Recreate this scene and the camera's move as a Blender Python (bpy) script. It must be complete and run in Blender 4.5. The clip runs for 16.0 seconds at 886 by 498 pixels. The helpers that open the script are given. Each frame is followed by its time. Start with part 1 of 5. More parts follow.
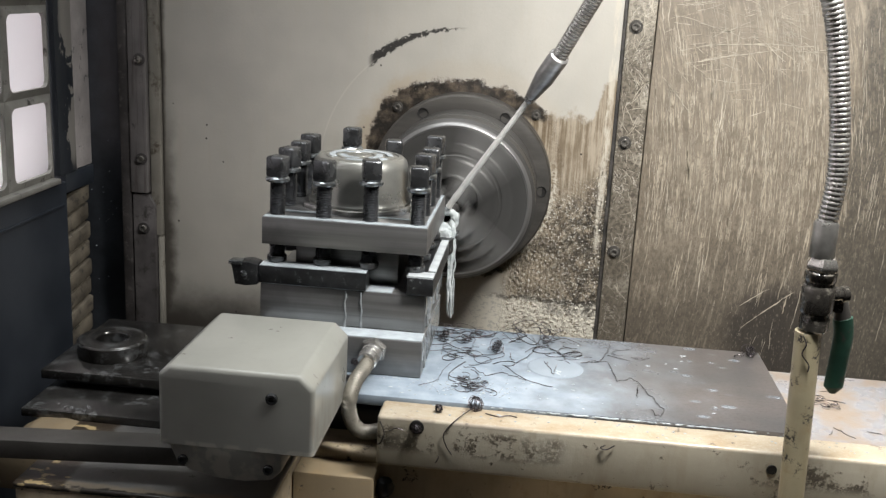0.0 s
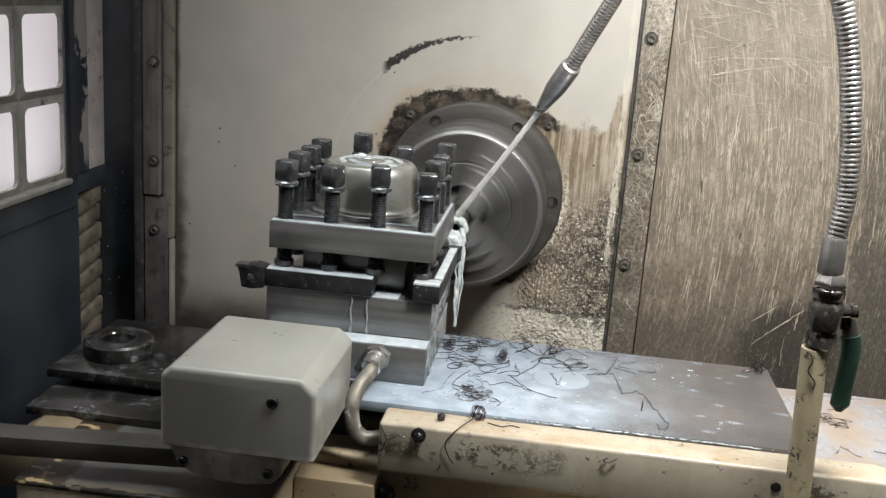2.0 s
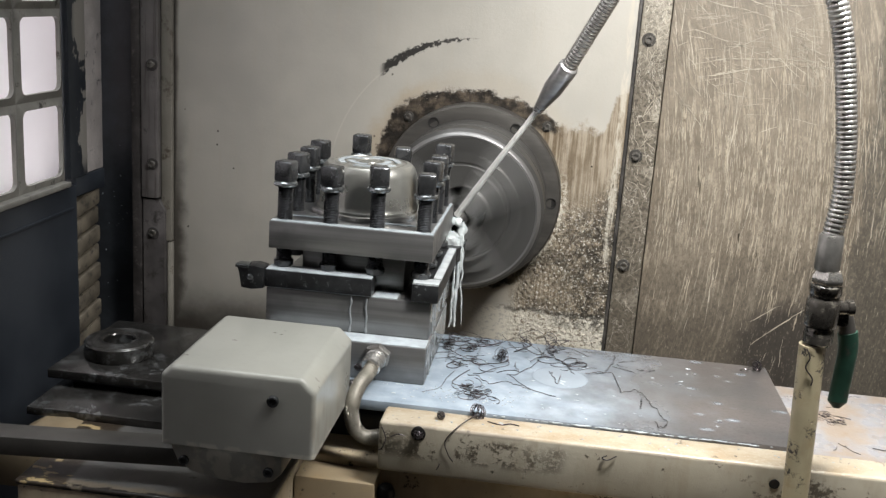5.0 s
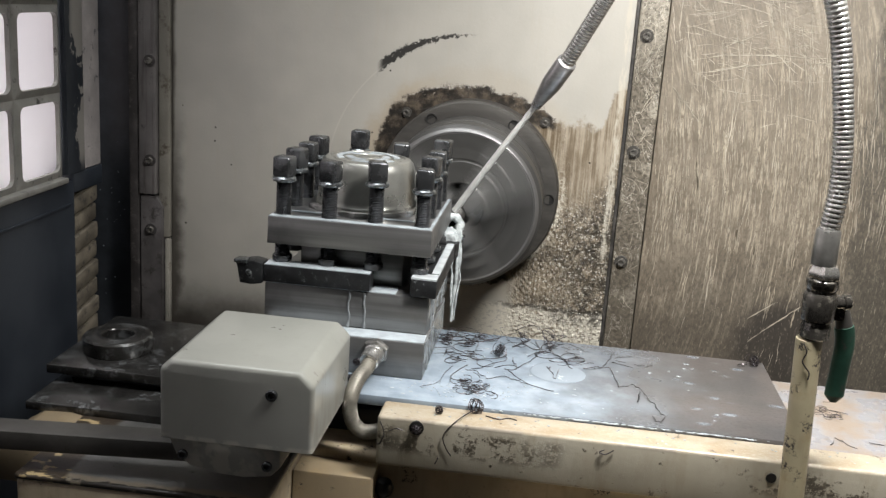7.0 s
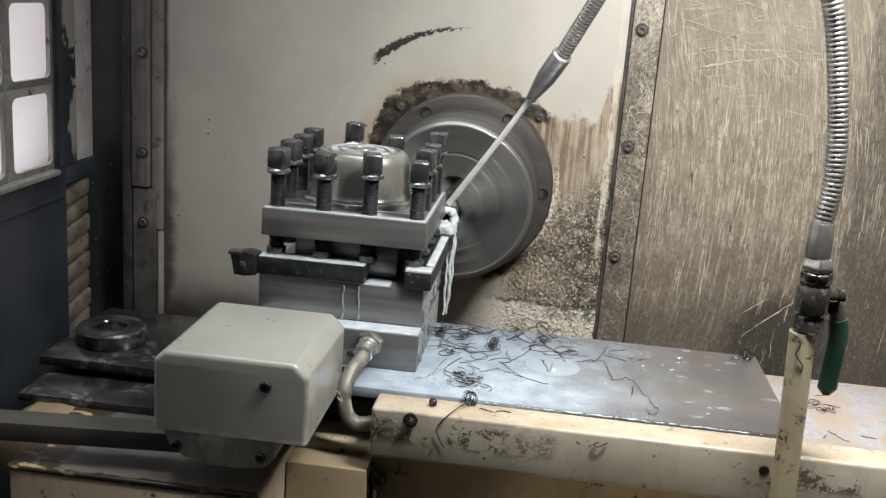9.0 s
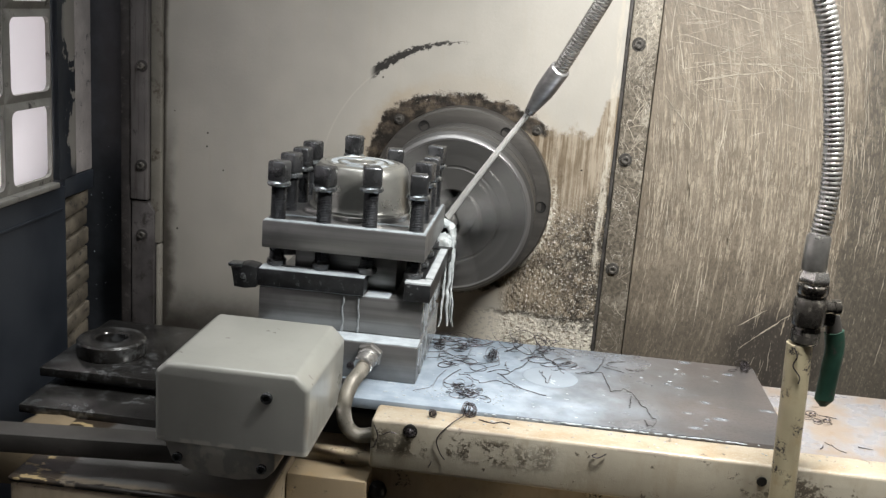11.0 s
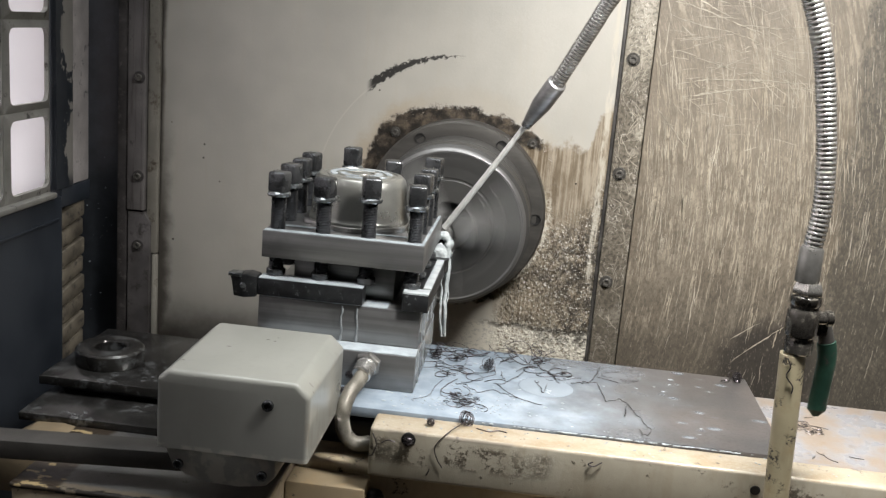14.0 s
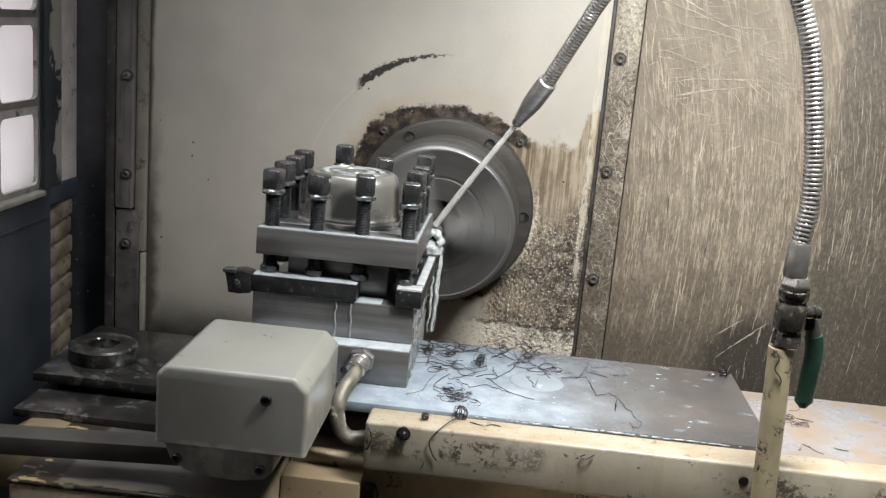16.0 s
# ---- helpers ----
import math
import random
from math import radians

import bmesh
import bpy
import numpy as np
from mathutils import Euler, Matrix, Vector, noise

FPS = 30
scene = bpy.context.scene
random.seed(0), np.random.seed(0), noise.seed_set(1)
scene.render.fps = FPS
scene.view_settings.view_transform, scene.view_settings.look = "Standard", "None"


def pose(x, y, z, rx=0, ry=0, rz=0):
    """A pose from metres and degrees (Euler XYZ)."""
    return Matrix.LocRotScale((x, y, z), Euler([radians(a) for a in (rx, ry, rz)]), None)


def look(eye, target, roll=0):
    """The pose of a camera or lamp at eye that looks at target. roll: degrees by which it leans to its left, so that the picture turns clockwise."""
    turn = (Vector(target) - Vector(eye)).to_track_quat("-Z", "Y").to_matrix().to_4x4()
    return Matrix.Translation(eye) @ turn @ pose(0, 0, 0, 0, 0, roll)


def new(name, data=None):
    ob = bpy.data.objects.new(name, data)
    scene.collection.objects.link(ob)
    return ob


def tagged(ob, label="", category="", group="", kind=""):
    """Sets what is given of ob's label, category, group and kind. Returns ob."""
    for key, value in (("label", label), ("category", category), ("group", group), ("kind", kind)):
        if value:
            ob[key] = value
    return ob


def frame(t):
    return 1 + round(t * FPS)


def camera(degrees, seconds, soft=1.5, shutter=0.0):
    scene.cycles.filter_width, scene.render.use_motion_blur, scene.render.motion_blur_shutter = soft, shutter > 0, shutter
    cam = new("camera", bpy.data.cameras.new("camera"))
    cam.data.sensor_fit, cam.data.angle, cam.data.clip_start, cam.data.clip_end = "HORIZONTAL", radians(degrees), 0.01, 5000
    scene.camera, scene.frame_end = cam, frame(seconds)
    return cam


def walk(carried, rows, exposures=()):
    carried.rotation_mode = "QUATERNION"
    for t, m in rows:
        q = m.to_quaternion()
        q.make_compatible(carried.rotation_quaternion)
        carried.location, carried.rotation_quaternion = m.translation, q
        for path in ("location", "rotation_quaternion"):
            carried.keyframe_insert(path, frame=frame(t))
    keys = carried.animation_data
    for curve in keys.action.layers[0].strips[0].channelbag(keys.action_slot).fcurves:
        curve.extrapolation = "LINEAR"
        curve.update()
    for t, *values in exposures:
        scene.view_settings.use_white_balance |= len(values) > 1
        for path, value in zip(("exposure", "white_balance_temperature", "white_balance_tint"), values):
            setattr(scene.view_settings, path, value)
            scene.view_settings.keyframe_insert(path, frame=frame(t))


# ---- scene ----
# ---------------------------------------------------------------- camera
cam = camera(47.74, 16.0, soft=1.35, shutter=0.6)
PATH = [
    (0, pose(0.1028, -1.3237, 0.3653, 75.096, -2.967, 6.157)),
    (0.5, pose(0.1105, -1.3165, 0.3638, 75.146, -3.371, 6.469)),
    (1, pose(0.1124, -1.3159, 0.3661, 75.289, -3.754, 6.800)),
    (1.5, pose(0.1118, -1.3175, 0.3651, 75.434, -3.952, 7.201)),
    (2, pose(0.1122, -1.3175, 0.3638, 75.541, -3.982, 7.439)),
    (2.5, pose(0.1125, -1.3161, 0.3618, 75.576, -3.893, 7.485)),
    (3, pose(0.1138, -1.3140, 0.3602, 75.605, -3.837, 7.428)),
    (3.5, pose(0.1155, -1.3156, 0.3628, 75.635, -3.759, 7.420)),
    (4, pose(0.1148, -1.3188, 0.3625, 75.806, -3.750, 7.341)),
    (6.5, pose(0.1122, -1.3181, 0.3579, 75.743, -3.815, 7.326)),
    (7, pose(0.1134, -1.3187, 0.3587, 75.675, -3.820, 7.219)),
    (7.5, pose(0.1123, -1.3207, 0.3588, 75.639, -3.864, 7.073)),
    (8, pose(0.1124, -1.3196, 0.3574, 75.593, -3.927, 7.017)),
    (8.5, pose(0.1132, -1.3185, 0.3569, 75.509, -4.020, 6.947)),
    (9, pose(0.1122, -1.3165, 0.3554, 75.458, -4.131, 6.879)),
    (11.5, pose(0.1097, -1.3226, 0.3573, 76.422, -4.241, 6.602)),
    (12, pose(0.1093, -1.3243, 0.3571, 76.661, -4.341, 6.522)),
    (12.5, pose(0.1068, -1.3231, 0.3556, 76.839, -4.430, 6.398)),
    (13, pose(0.1062, -1.3254, 0.3562, 76.908, -4.502, 6.314)),
    (13.5, pose(0.1051, -1.3269, 0.3557, 76.967, -4.571, 6.242)),
    (14, pose(0.1022, -1.3297, 0.3568, 76.961, -4.646, 6.108)),
    (14.5, pose(0.1015, -1.3322, 0.3561, 76.991, -4.666, 5.964)),
    (15, pose(0.0989, -1.3345, 0.3555, 76.984, -4.746, 5.738)),
    (15.5, pose(0.0943, -1.3358, 0.3546, 76.986, -4.833, 5.320)),
    (16, pose(0.0888, -1.3407, 0.3562, 76.997, -4.866, 4.859)),
]
walk(cam, PATH)

FEED = 0.00134          # the carriage's feed towards the chuck, metres a second
AXIS_Z = 0.1095         # height of the spindle's axis over the cross slide

# ---------------------------------------------------------------- light
world = bpy.data.worlds.new("workshop")
world.use_nodes = True
scene.world = world
world.node_tree.nodes["Background"].inputs["Color"].default_value = (0.80, 0.86, 0.95, 1)
world.node_tree.nodes["Background"].inputs["Strength"].default_value = 0.10
scene.view_settings.exposure = 0.0


def area_lamp(name, eye, target, w, h, power, color, spread=180):
    data = bpy.data.lights.new(name, "AREA")
    data.shape, data.size, data.size_y, data.energy, data.color = "RECTANGLE", w, h, power, color
    data.spread = radians(spread)
    ob = new(name, data)
    ob.matrix_world = look(eye, target)
    return ob


area_lamp("work_light", (0.33, -0.64, 0.68), (0.37, -0.17, -0.14), 0.24, 0.11, 7.5, (1.0, 0.985, 0.96), 118)
# unseen lamp added overhead as general fill for the dim parts
area_lamp("overhead_fill_light", (-0.1, -0.66, 2.6), (0, -0.35, 0), 2.2, 0.7, 43, (0.95, 0.98, 1.0))


# ---------------------------------------------------------------- node kit
class Kit:
    """Short-hand for building one node material."""

    def __init__(self, name):
        self.mat = bpy.data.materials.new(name)
        self.mat.use_nodes = True
        self.t = self.mat.node_tree
        self.bsdf = self.t.nodes["Principled BSDF"]
        self.co = self.t.nodes.new("ShaderNodeTexCoord").outputs["Object"]
        sep = self.t.nodes.new("ShaderNodeSeparateXYZ")
        self.t.links.new(self.co, sep.inputs[0])
        self.x, self.y, self.z = sep.outputs

    def put(self, sock, v):
        if isinstance(v, (int, float)):
            sock.default_value = v
        elif isinstance(v, tuple):
            sock.default_value = (*v, 1) if len(v) == 3 and sock.type == "RGBA" else v
        else:
            self.t.links.new(v, sock)

    def m(self, op, a, b=0.0, c=0.0):
        n = self.t.nodes.new("ShaderNodeMath")
        n.operation = op
        for s, v in zip(n.inputs, (a, b, c)):
            self.put(s, v)
        return n.outputs[0]

    def step(self, v, lo, hi):
        """Smooth 0 to 1 as v goes from lo to hi."""
        n = self.t.nodes.new("ShaderNodeMapRange")
        n.interpolation_type = "SMOOTHSTEP"
        if lo > hi:
            lo, hi, a, b = hi, lo, 1.0, 0.0
        else:
            a, b = 0.0, 1.0
        self.put(n.inputs["Value"], v)
        for k, q in zip(("From Min", "From Max", "To Min", "To Max"), (lo, hi, a, b)):
            n.inputs[k].default_value = q
        return n.outputs["Result"]

    def vec(self, x, y, z):
        n = self.t.nodes.new("ShaderNodeCombineXYZ")
        for s, v in zip(n.inputs, (x, y, z)):
            self.put(s, v)
        return n.outputs[0]

    def scaled(self, sx, sy, sz, v=None):
        n = self.t.nodes.new("ShaderNodeVectorMath")
        n.operation = "MULTIPLY"
        self.put(n.inputs[0], v or self.co)
        n.inputs[1].default_value = (sx, sy, sz)
        return n.outputs[0]

    def noise(self, scale, detail=4.0, v=None, rough=0.55, distort=0.0):
        n = self.t.nodes.new("ShaderNodeTexNoise")
        self.put(n.inputs["Vector"], v or self.co)
        for k, q in (("Scale", scale), ("Detail", detail), ("Roughness", rough), ("Distortion", distort)):
            n.inputs[k].default_value = q
        return n.outputs["Fac"]

    def voronoi(self, scale, v=None, feature="F1"):
        n = self.t.nodes.new("ShaderNodeTexVoronoi")
        n.feature = feature
        self.put(n.inputs["Vector"], v or self.co)
        n.inputs["Scale"].default_value = scale
        return n.outputs["Distance"]

    def mix(self, fac, a, b):
        n = self.t.nodes.new("ShaderNodeMix")
        n.data_type = "RGBA"
        self.put(n.inputs["Factor"], fac)
        self.put(n.inputs[6], a)
        self.put(n.inputs[7], b)
        return n.outputs[2]

    def both(self, a, b):
        return self.m("MULTIPLY", a, b)

    def done(self, color, rough, metal=0.0, bump=None, strength=0.2, dist=0.001, coat=0.0):
        self.put(self.bsdf.inputs["Base Color"], color)
        self.put(self.bsdf.inputs["Roughness"], rough)
        self.put(self.bsdf.inputs["Metallic"], metal)
        if coat:
            self.put(self.bsdf.inputs["Coat Weight"], coat)
            self.bsdf.inputs["Coat Roughness"].default_value = 0.12
        if bump is not None:
            n = self.t.nodes.new("ShaderNodeBump")
            n.inputs["Strength"].default_value, n.inputs["Distance"].default_value = strength, dist
            self.put(n.inputs["Height"], bump)
            self.t.links.new(n.outputs[0], self.bsdf.inputs["Normal"])
        return self.mat


def plain(name, col, rough=0.5, metal=0.0, var=0.25, scale=30.0, grain=300.0, bump=0.12, dirt=0.0, dirt_col=(0.05, 0.045, 0.04), coat=0.0):
    """A surface with broad tone changes, fine grain, and dirt where a broken mask allows it."""
    k = Kit(name)
    broad, fine = k.noise(scale, 4.0), k.noise(grain, 3.0)
    lo, hi = tuple(c * (1 - var) for c in col), tuple(min(1, c * (1 + var)) for c in col)
    c = k.mix(k.step(broad, 0.3, 0.7), lo, hi)
    c = k.mix(k.both(k.step(fine, 0.45, 0.75), 0.35), c, lo)
    if dirt:
        d = k.both(k.step(k.noise(scale * 2.3, 7.0, rough=0.7), 0.62 - dirt * 0.3, 0.72 - dirt * 0.25), k.step(fine, 0.3, 0.5))
        c = k.mix(d, c, dirt_col)
    r = k.m("ADD", rough - 0.12, k.both(broad, 0.24))
    return k.done(c, r, metal, fine, bump, 0.0008, coat)


# ---------------------------------------------------------------- materials
def wall_material():
    k = Kit("cream wall paint, grimy")
    n, f = k.noise(26, 7, rough=0.65), k.noise(180, 5, rough=0.7)
    zz = k.m("SUBTRACT", k.z, AXIS_Z)
    r = k.m("SQRT", k.m("ADD", k.both(k.x, k.x), k.both(zz, zz)))
    base = k.mix(k.step(k.noise(7, 3), 0.3, 0.7), (0.385, 0.366, 0.325), (0.462, 0.438, 0.388))
    base = k.mix(k.both(k.step(k.noise(90, 5, k.scaled(1, 1, 0.12)), 0.5, 0.8), 0.25), base, (0.42, 0.37, 0.29))
    # drying halo round the chuck, then black grease
    halo = k.step(k.m("ADD", r, k.both(k.m("SUBTRACT", n, 0.5), 0.05)), 0.168, 0.148)
    base = k.mix(k.both(halo, k.m("ADD", 0.18, k.both(k.step(k.x, -0.03, -0.10), 0.4))), base, (0.38, 0.30, 0.20))
    r4 = k.m("POWER", k.m("ADD", k.m("POWER", k.m("ABSOLUTE", k.x), 4.0), k.m("POWER", k.m("ABSOLUTE", zz), 4.0)), 0.25)
    nr = k.m("ADD", k.both(k.m("ADD", r, r4), 0.5), k.both(k.m("SUBTRACT", k.noise(60, 7, rough=0.7), 0.5), 0.034))
    nr = k.m("ADD", nr, k.both(k.step(k.x, -0.02, 0.05), 0.0045))
    ring = k.step(nr, 0.1385, 0.1325)
    crust = k.mix(k.step(k.noise(48, 6, rough=0.65), 0.42, 0.68), (0.024, 0.021, 0.018), (0.125, 0.100, 0.074))
    flake = k.both(k.step(k.noise(150, 5, rough=0.75), 0.62, 0.66), k.step(nr, 0.122, 0.134))
    base = k.mix(ring, base, k.mix(flake, crust, (0.45, 0.40, 0.32)))
    # coolant-washed side below the nozzle
    edge = k.m("ADD", k.z, k.both(k.m("SUBTRACT", n, 0.5), 0.09))
    edge = k.m("SUBTRACT", edge, k.both(k.step(k.x, 0.160, 0.190), 0.055))
    wash = k.both(k.step(k.m("ADD", k.x, k.both(k.m("SUBTRACT", n, 0.5), 0.03)), 0.055, 0.085), k.step(edge, 0.212, 0.196))
    streak = k.noise(1.0, 5, k.scaled(240, 1, 9), 0.6)
    wcol = k.mix(k.step(k.m("ADD", k.both(streak, 0.6), k.both(k.noise(1.0, 5, k.scaled(70, 1, 22), 0.7), 0.4)), 0.40, 0.60), (0.155, 0.117, 0.076), (0.37, 0.315, 0.24))
    base = k.mix(k.both(wash, 0.92), base, wcol)
    low = k.both(wash, k.step(k.m("ADD", k.z, k.both(k.m("SUBTRACT", n, 0.5), 0.12)), 0.135, 0.07))
    mott = k.mix(k.step(k.noise(170, 7, k.scaled(1, 1, 0.6), 0.78, 0.3), 0.40, 0.60), (0.085, 0.068, 0.048), (0.385, 0.33, 0.25))
    mott = k.mix(k.both(k.step(k.noise(1.0, 6, k.scaled(52, 1, 30), 0.7), 0.44, 0.58), 0.75), mott, wcol)
    # white flecks carry some of the wet sparkle in the colour
    mott = k.mix(k.step(k.noise(400, 3, k.scaled(1, 1, 0.6)), 0.58, 0.65), mott, (0.70, 0.67, 0.60))
    mott = k.mix(k.both(k.step(k.noise(19, 4), 0.50, 0.62), 0.45), mott, (0.042, 0.037, 0.031))
    base = k.mix(low, base, mott)
    # paler splash zone, its wet sheen put into the cream, below a dried tide line
    lowz = k.m("ADD", k.z, k.both(k.m("SUBTRACT", n, 0.5), 0.016))
    deep = k.both(k.step(k.x, -0.02, 0.06), k.step(lowz, -0.043, -0.052))
    worm = k.step(k.noise(210, 5, k.scaled(0.7, 1, 1), 0.7, 0.8), 0.40, 0.50)
    base = k.mix(k.both(deep, worm), base, (0.64, 0.60, 0.51))
    tide = k.both(k.both(k.step(lowz, -0.054, -0.050), k.step(lowz, -0.044, -0.048)), k.both(k.step(k.x, 0.03, 0.07), k.step(f, 0.36, 0.5)))
    base = k.mix(k.both(tide, 0.85), base, (0.05, 0.043, 0.034))
    seam = k.both(k.step(k.m("ADD", k.x, k.both(k.m("SUBTRACT", n, 0.5), 0.16)), 0.105, 0.165), k.both(k.step(k.z, -0.075, -0.06), k.step(edge, 0.135, 0.06)))
    blot = k.step(k.noise(85, 9, k.scaled(1, 1, 0.7), 0.85), 0.44, 0.53)
    base = k.mix(k.both(k.both(seam, blot), 0.82), base, (0.028, 0.025, 0.021))
    # pale specks paint the wet wall's sparkle beside the joint
    base = k.mix(k.both(seam, k.step(k.noise(300, 4), 0.59, 0.66)), base, (0.66, 0.63, 0.56))
    # unwashed paint left in a ribbon beside the joint
    ribbon = k.both(k.step(k.m("ABSOLUTE", k.m("SUBTRACT", k.m("ADD", k.x, k.both(k.m("SUBTRACT", n, 0.5), 0.012)), 0.186)), 0.0055, 0.0025), k.step(k.z, 0.0, 0.04))
    ribbon = k.both(ribbon, k.step(k.noise(1.0, 4, k.scaled(160, 1, 22), 0.7), 0.42, 0.55))
    base = k.mix(k.both(ribbon, 0.8), base, (0.52, 0.48, 0.40))
    # bright flaking rim where the cover ring meets the wash
    flk = k.both(k.both(k.step(r, 0.129, 0.125), k.step(k.x, 0.07, 0.09)), k.both(k.step(f, 0.46, 0.54), k.step(zz, 0.05, 0.0)))
    base = k.mix(k.both(flk, 0.8), base, (0.60, 0.56, 0.47))
    # curved smear left by a swinging jaw
    th = k.m("MAXIMUM", k.both(k.step(k.x, 0.012, -0.135), 0.0068), 0.0003)
    arc = k.step(k.m("DIVIDE", k.m("ABSOLUTE", k.m("SUBTRACT", k.m("ADD", r, k.both(k.m("SUBTRACT", f, 0.5), 0.019)), 0.200)), th), 1.0, 0.75)
    arc = k.both(k.both(arc, k.both(k.step(k.x, -0.136, -0.126), k.step(k.x, 0.0, -0.02))), k.step(zz, 0.1, 0.12))
    base = k.mix(k.both(arc, k.step(f, 0.3, 0.42)), base, (0.03, 0.028, 0.025))
    thin = k.both(k.step(k.m("ABSOLUTE", k.m("SUBTRACT", r, 0.197)), 0.0014, 0.0004), k.both(k.step(k.x, -0.12, -0.13), k.step(zz, 0.0, 0.06)))
    base = k.mix(k.both(thin, 0.16), base, (0.72, 0.68, 0.6))
    # darker brown margin by the post and low on the left, and specks
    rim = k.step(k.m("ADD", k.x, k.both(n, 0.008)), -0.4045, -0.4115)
    side_brown = k.both(k.step(k.m("ADD", k.x, k.both(n, 0.03)), -0.378, -0.399), k.step(k.z, 0.26, 0.02))
    low_brown = k.step(k.m("ADD", k.z, k.both(n, 0.05)), -0.03, -0.10)
    base = k.mix(k.both(k.m("MAXIMUM", rim, k.m("MAXIMUM", side_brown, k.both(low_brown, k.step(k.x, -0.05, -0.10)))), 0.9), base, (0.050, 0.041, 0.033))
    speck = k.step(k.voronoi(30, k.scaled(1, 0, 1)), 0.052, 0.034)
    base = k.mix(k.both(speck, k.step(k.noise(16, 2), 0.42, 0.48)), base, (0.03, 0.025, 0.02))
    rough = k.m("SUBTRACT", 0.44, k.both(k.m("MAXIMUM", wash, ring), 0.30))
    relief = k.m("ADD", k.both(f, 0.25), k.both(k.both(k.m("MAXIMUM", low, k.both(ring, 0.35)), k.noise(210, 4)), 4.2))
    return k.done(base, rough, 0.0, relief, 0.75, 0.0015)


def panel_material(name, dark):
    """Brown coolant-stained sheet, scored by swinging chips."""
    k = Kit(name)
    f, n = k.noise(260, 5, rough=0.7), k.noise(11, 5)
    zc = k.m("SUBTRACT", k.z, 0.08)
    xc = k.m("ADD", k.x, 0.45)
    rad = k.m("SQRT", k.m("ADD", k.both(xc, xc), k.both(zc, zc)))
    ang = k.m("ARCTAN2", zc, xc)
    u = k.vec(rad, 0.0, ang)
    s1 = k.step(k.noise(1.0, 4, k.scaled(260, 1, 16, u), 0.7, 0.4), 0.50, 0.66)
    s2 = k.step(k.noise(1.0, 3, k.scaled(95, 1, 9, u), 0.6, 0.5), 0.52, 0.68)
    base = k.mix(k.step(n, 0.32, 0.68), (0.172, 0.142, 0.106), (0.240, 0.203, 0.156))
    down = k.step(k.m("ADD", k.m("SUBTRACT", k.z, k.both(k.m("SUBTRACT", k.x, 0.26), 0.18)), k.both(k.m("SUBTRACT", n, 0.5), 0.25)), 0.30, -0.05)
    crumb = k.step(k.noise(330, 5, k.scaled(1, 1, 0.55), 0.8), 0.44, 0.58)
    base = k.mix(k.both(crumb, k.m("ADD", 0.26, k.both(down, 0.34))), base, (0.080, 0.067, 0.052))
    scr = k.m("MAXIMUM", k.both(s1, 0.75), k.both(s2, 0.65))
    keep = k.step(k.noise(26, 3), 0.30, 0.58)
    base = k.mix(k.both(k.both(scr, keep), k.m("SUBTRACT", 0.75, k.both(crumb, 0.35))), base, (0.52, 0.45, 0.345))
    grime = k.step(k.m("ADD", k.m("SUBTRACT", k.z, k.both(k.m("SUBTRACT", k.x, 0.26), 0.25)), k.both(k.m("SUBTRACT", k.noise(20, 6, rough=0.65), 0.5), 0.16)), 0.065, -0.09)
    base = k.mix(k.both(grime, dark), base, (0.065, 0.058, 0.049))
    # an arched wiped patch of black grease, and a darker mottled far margin
    ax, az = k.m("SUBTRACT", k.x, 0.440), k.m("ADD", k.z, 0.075)
    arch = k.m("ADD", k.m("SQRT", k.m("ADD", k.both(ax, ax), k.both(az, az))), k.both(k.m("SUBTRACT", k.noise(45, 6, rough=0.7), 0.5), 0.05))
    base = k.mix(k.both(k.step(arch, 0.085, 0.055), 0.8), base, (0.036, 0.032, 0.029))
    far_dark = k.step(k.m("ADD", k.x, k.both(k.m("SUBTRACT", k.noise(1.0, 5, k.scaled(50, 1, 14), 0.7), 0.5), 0.10)), 0.485, 0.505)
    base = k.mix(k.both(far_dark, k.m("ADD", 0.45, k.both(crumb, 0.4))), base, (0.075, 0.068, 0.056))
    dots = k.step(k.noise(430, 3, k.scaled(1, 1, 0.5)), 0.59, 0.68)
    base = k.mix(k.both(k.both(dots, k.m("MAXIMUM", down, grime)), 0.22), base, (0.50, 0.435, 0.34))
    rough = k.m("SUBTRACT", 0.50, k.both(n, 0.2))
    return k.done(base, rough, 0.1, k.m("ADD", k.both(crumb, -0.4), k.m("ADD", k.both(f, 0.5), k.both(scr, 0.4))), 0.4, 0.0008)


def strip_material():
    k = Kit("joint strip, scratched to bare metal")
    f, n = k.noise(210, 5, rough=0.7), k.noise(24, 5)
    w = k.noise(38, 3, k.scaled(1, 1, 0.55), 0.6, 2.5)
    line = k.both(k.step(w, 0.485, 0.497), k.step(w, 0.512, 0.500))
    base = k.mix(k.step(f, 0.36, 0.64), (0.085, 0.073, 0.056), (0.235, 0.205, 0.162))
    base = k.mix(k.both(line, k.step(k.noise(30, 2), 0.4, 0.55)), base, (0.72, 0.67, 0.58))
    # paler scraped patches towards the top, darker brown towards the bottom
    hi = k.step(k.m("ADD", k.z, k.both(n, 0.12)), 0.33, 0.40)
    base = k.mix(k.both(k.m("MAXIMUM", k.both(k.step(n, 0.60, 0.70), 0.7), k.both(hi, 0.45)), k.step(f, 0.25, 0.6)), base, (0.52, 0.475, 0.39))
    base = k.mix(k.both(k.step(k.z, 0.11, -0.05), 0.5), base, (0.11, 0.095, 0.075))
    return k.done(base, 0.33, 0.2, f, 0.4, 0.001)


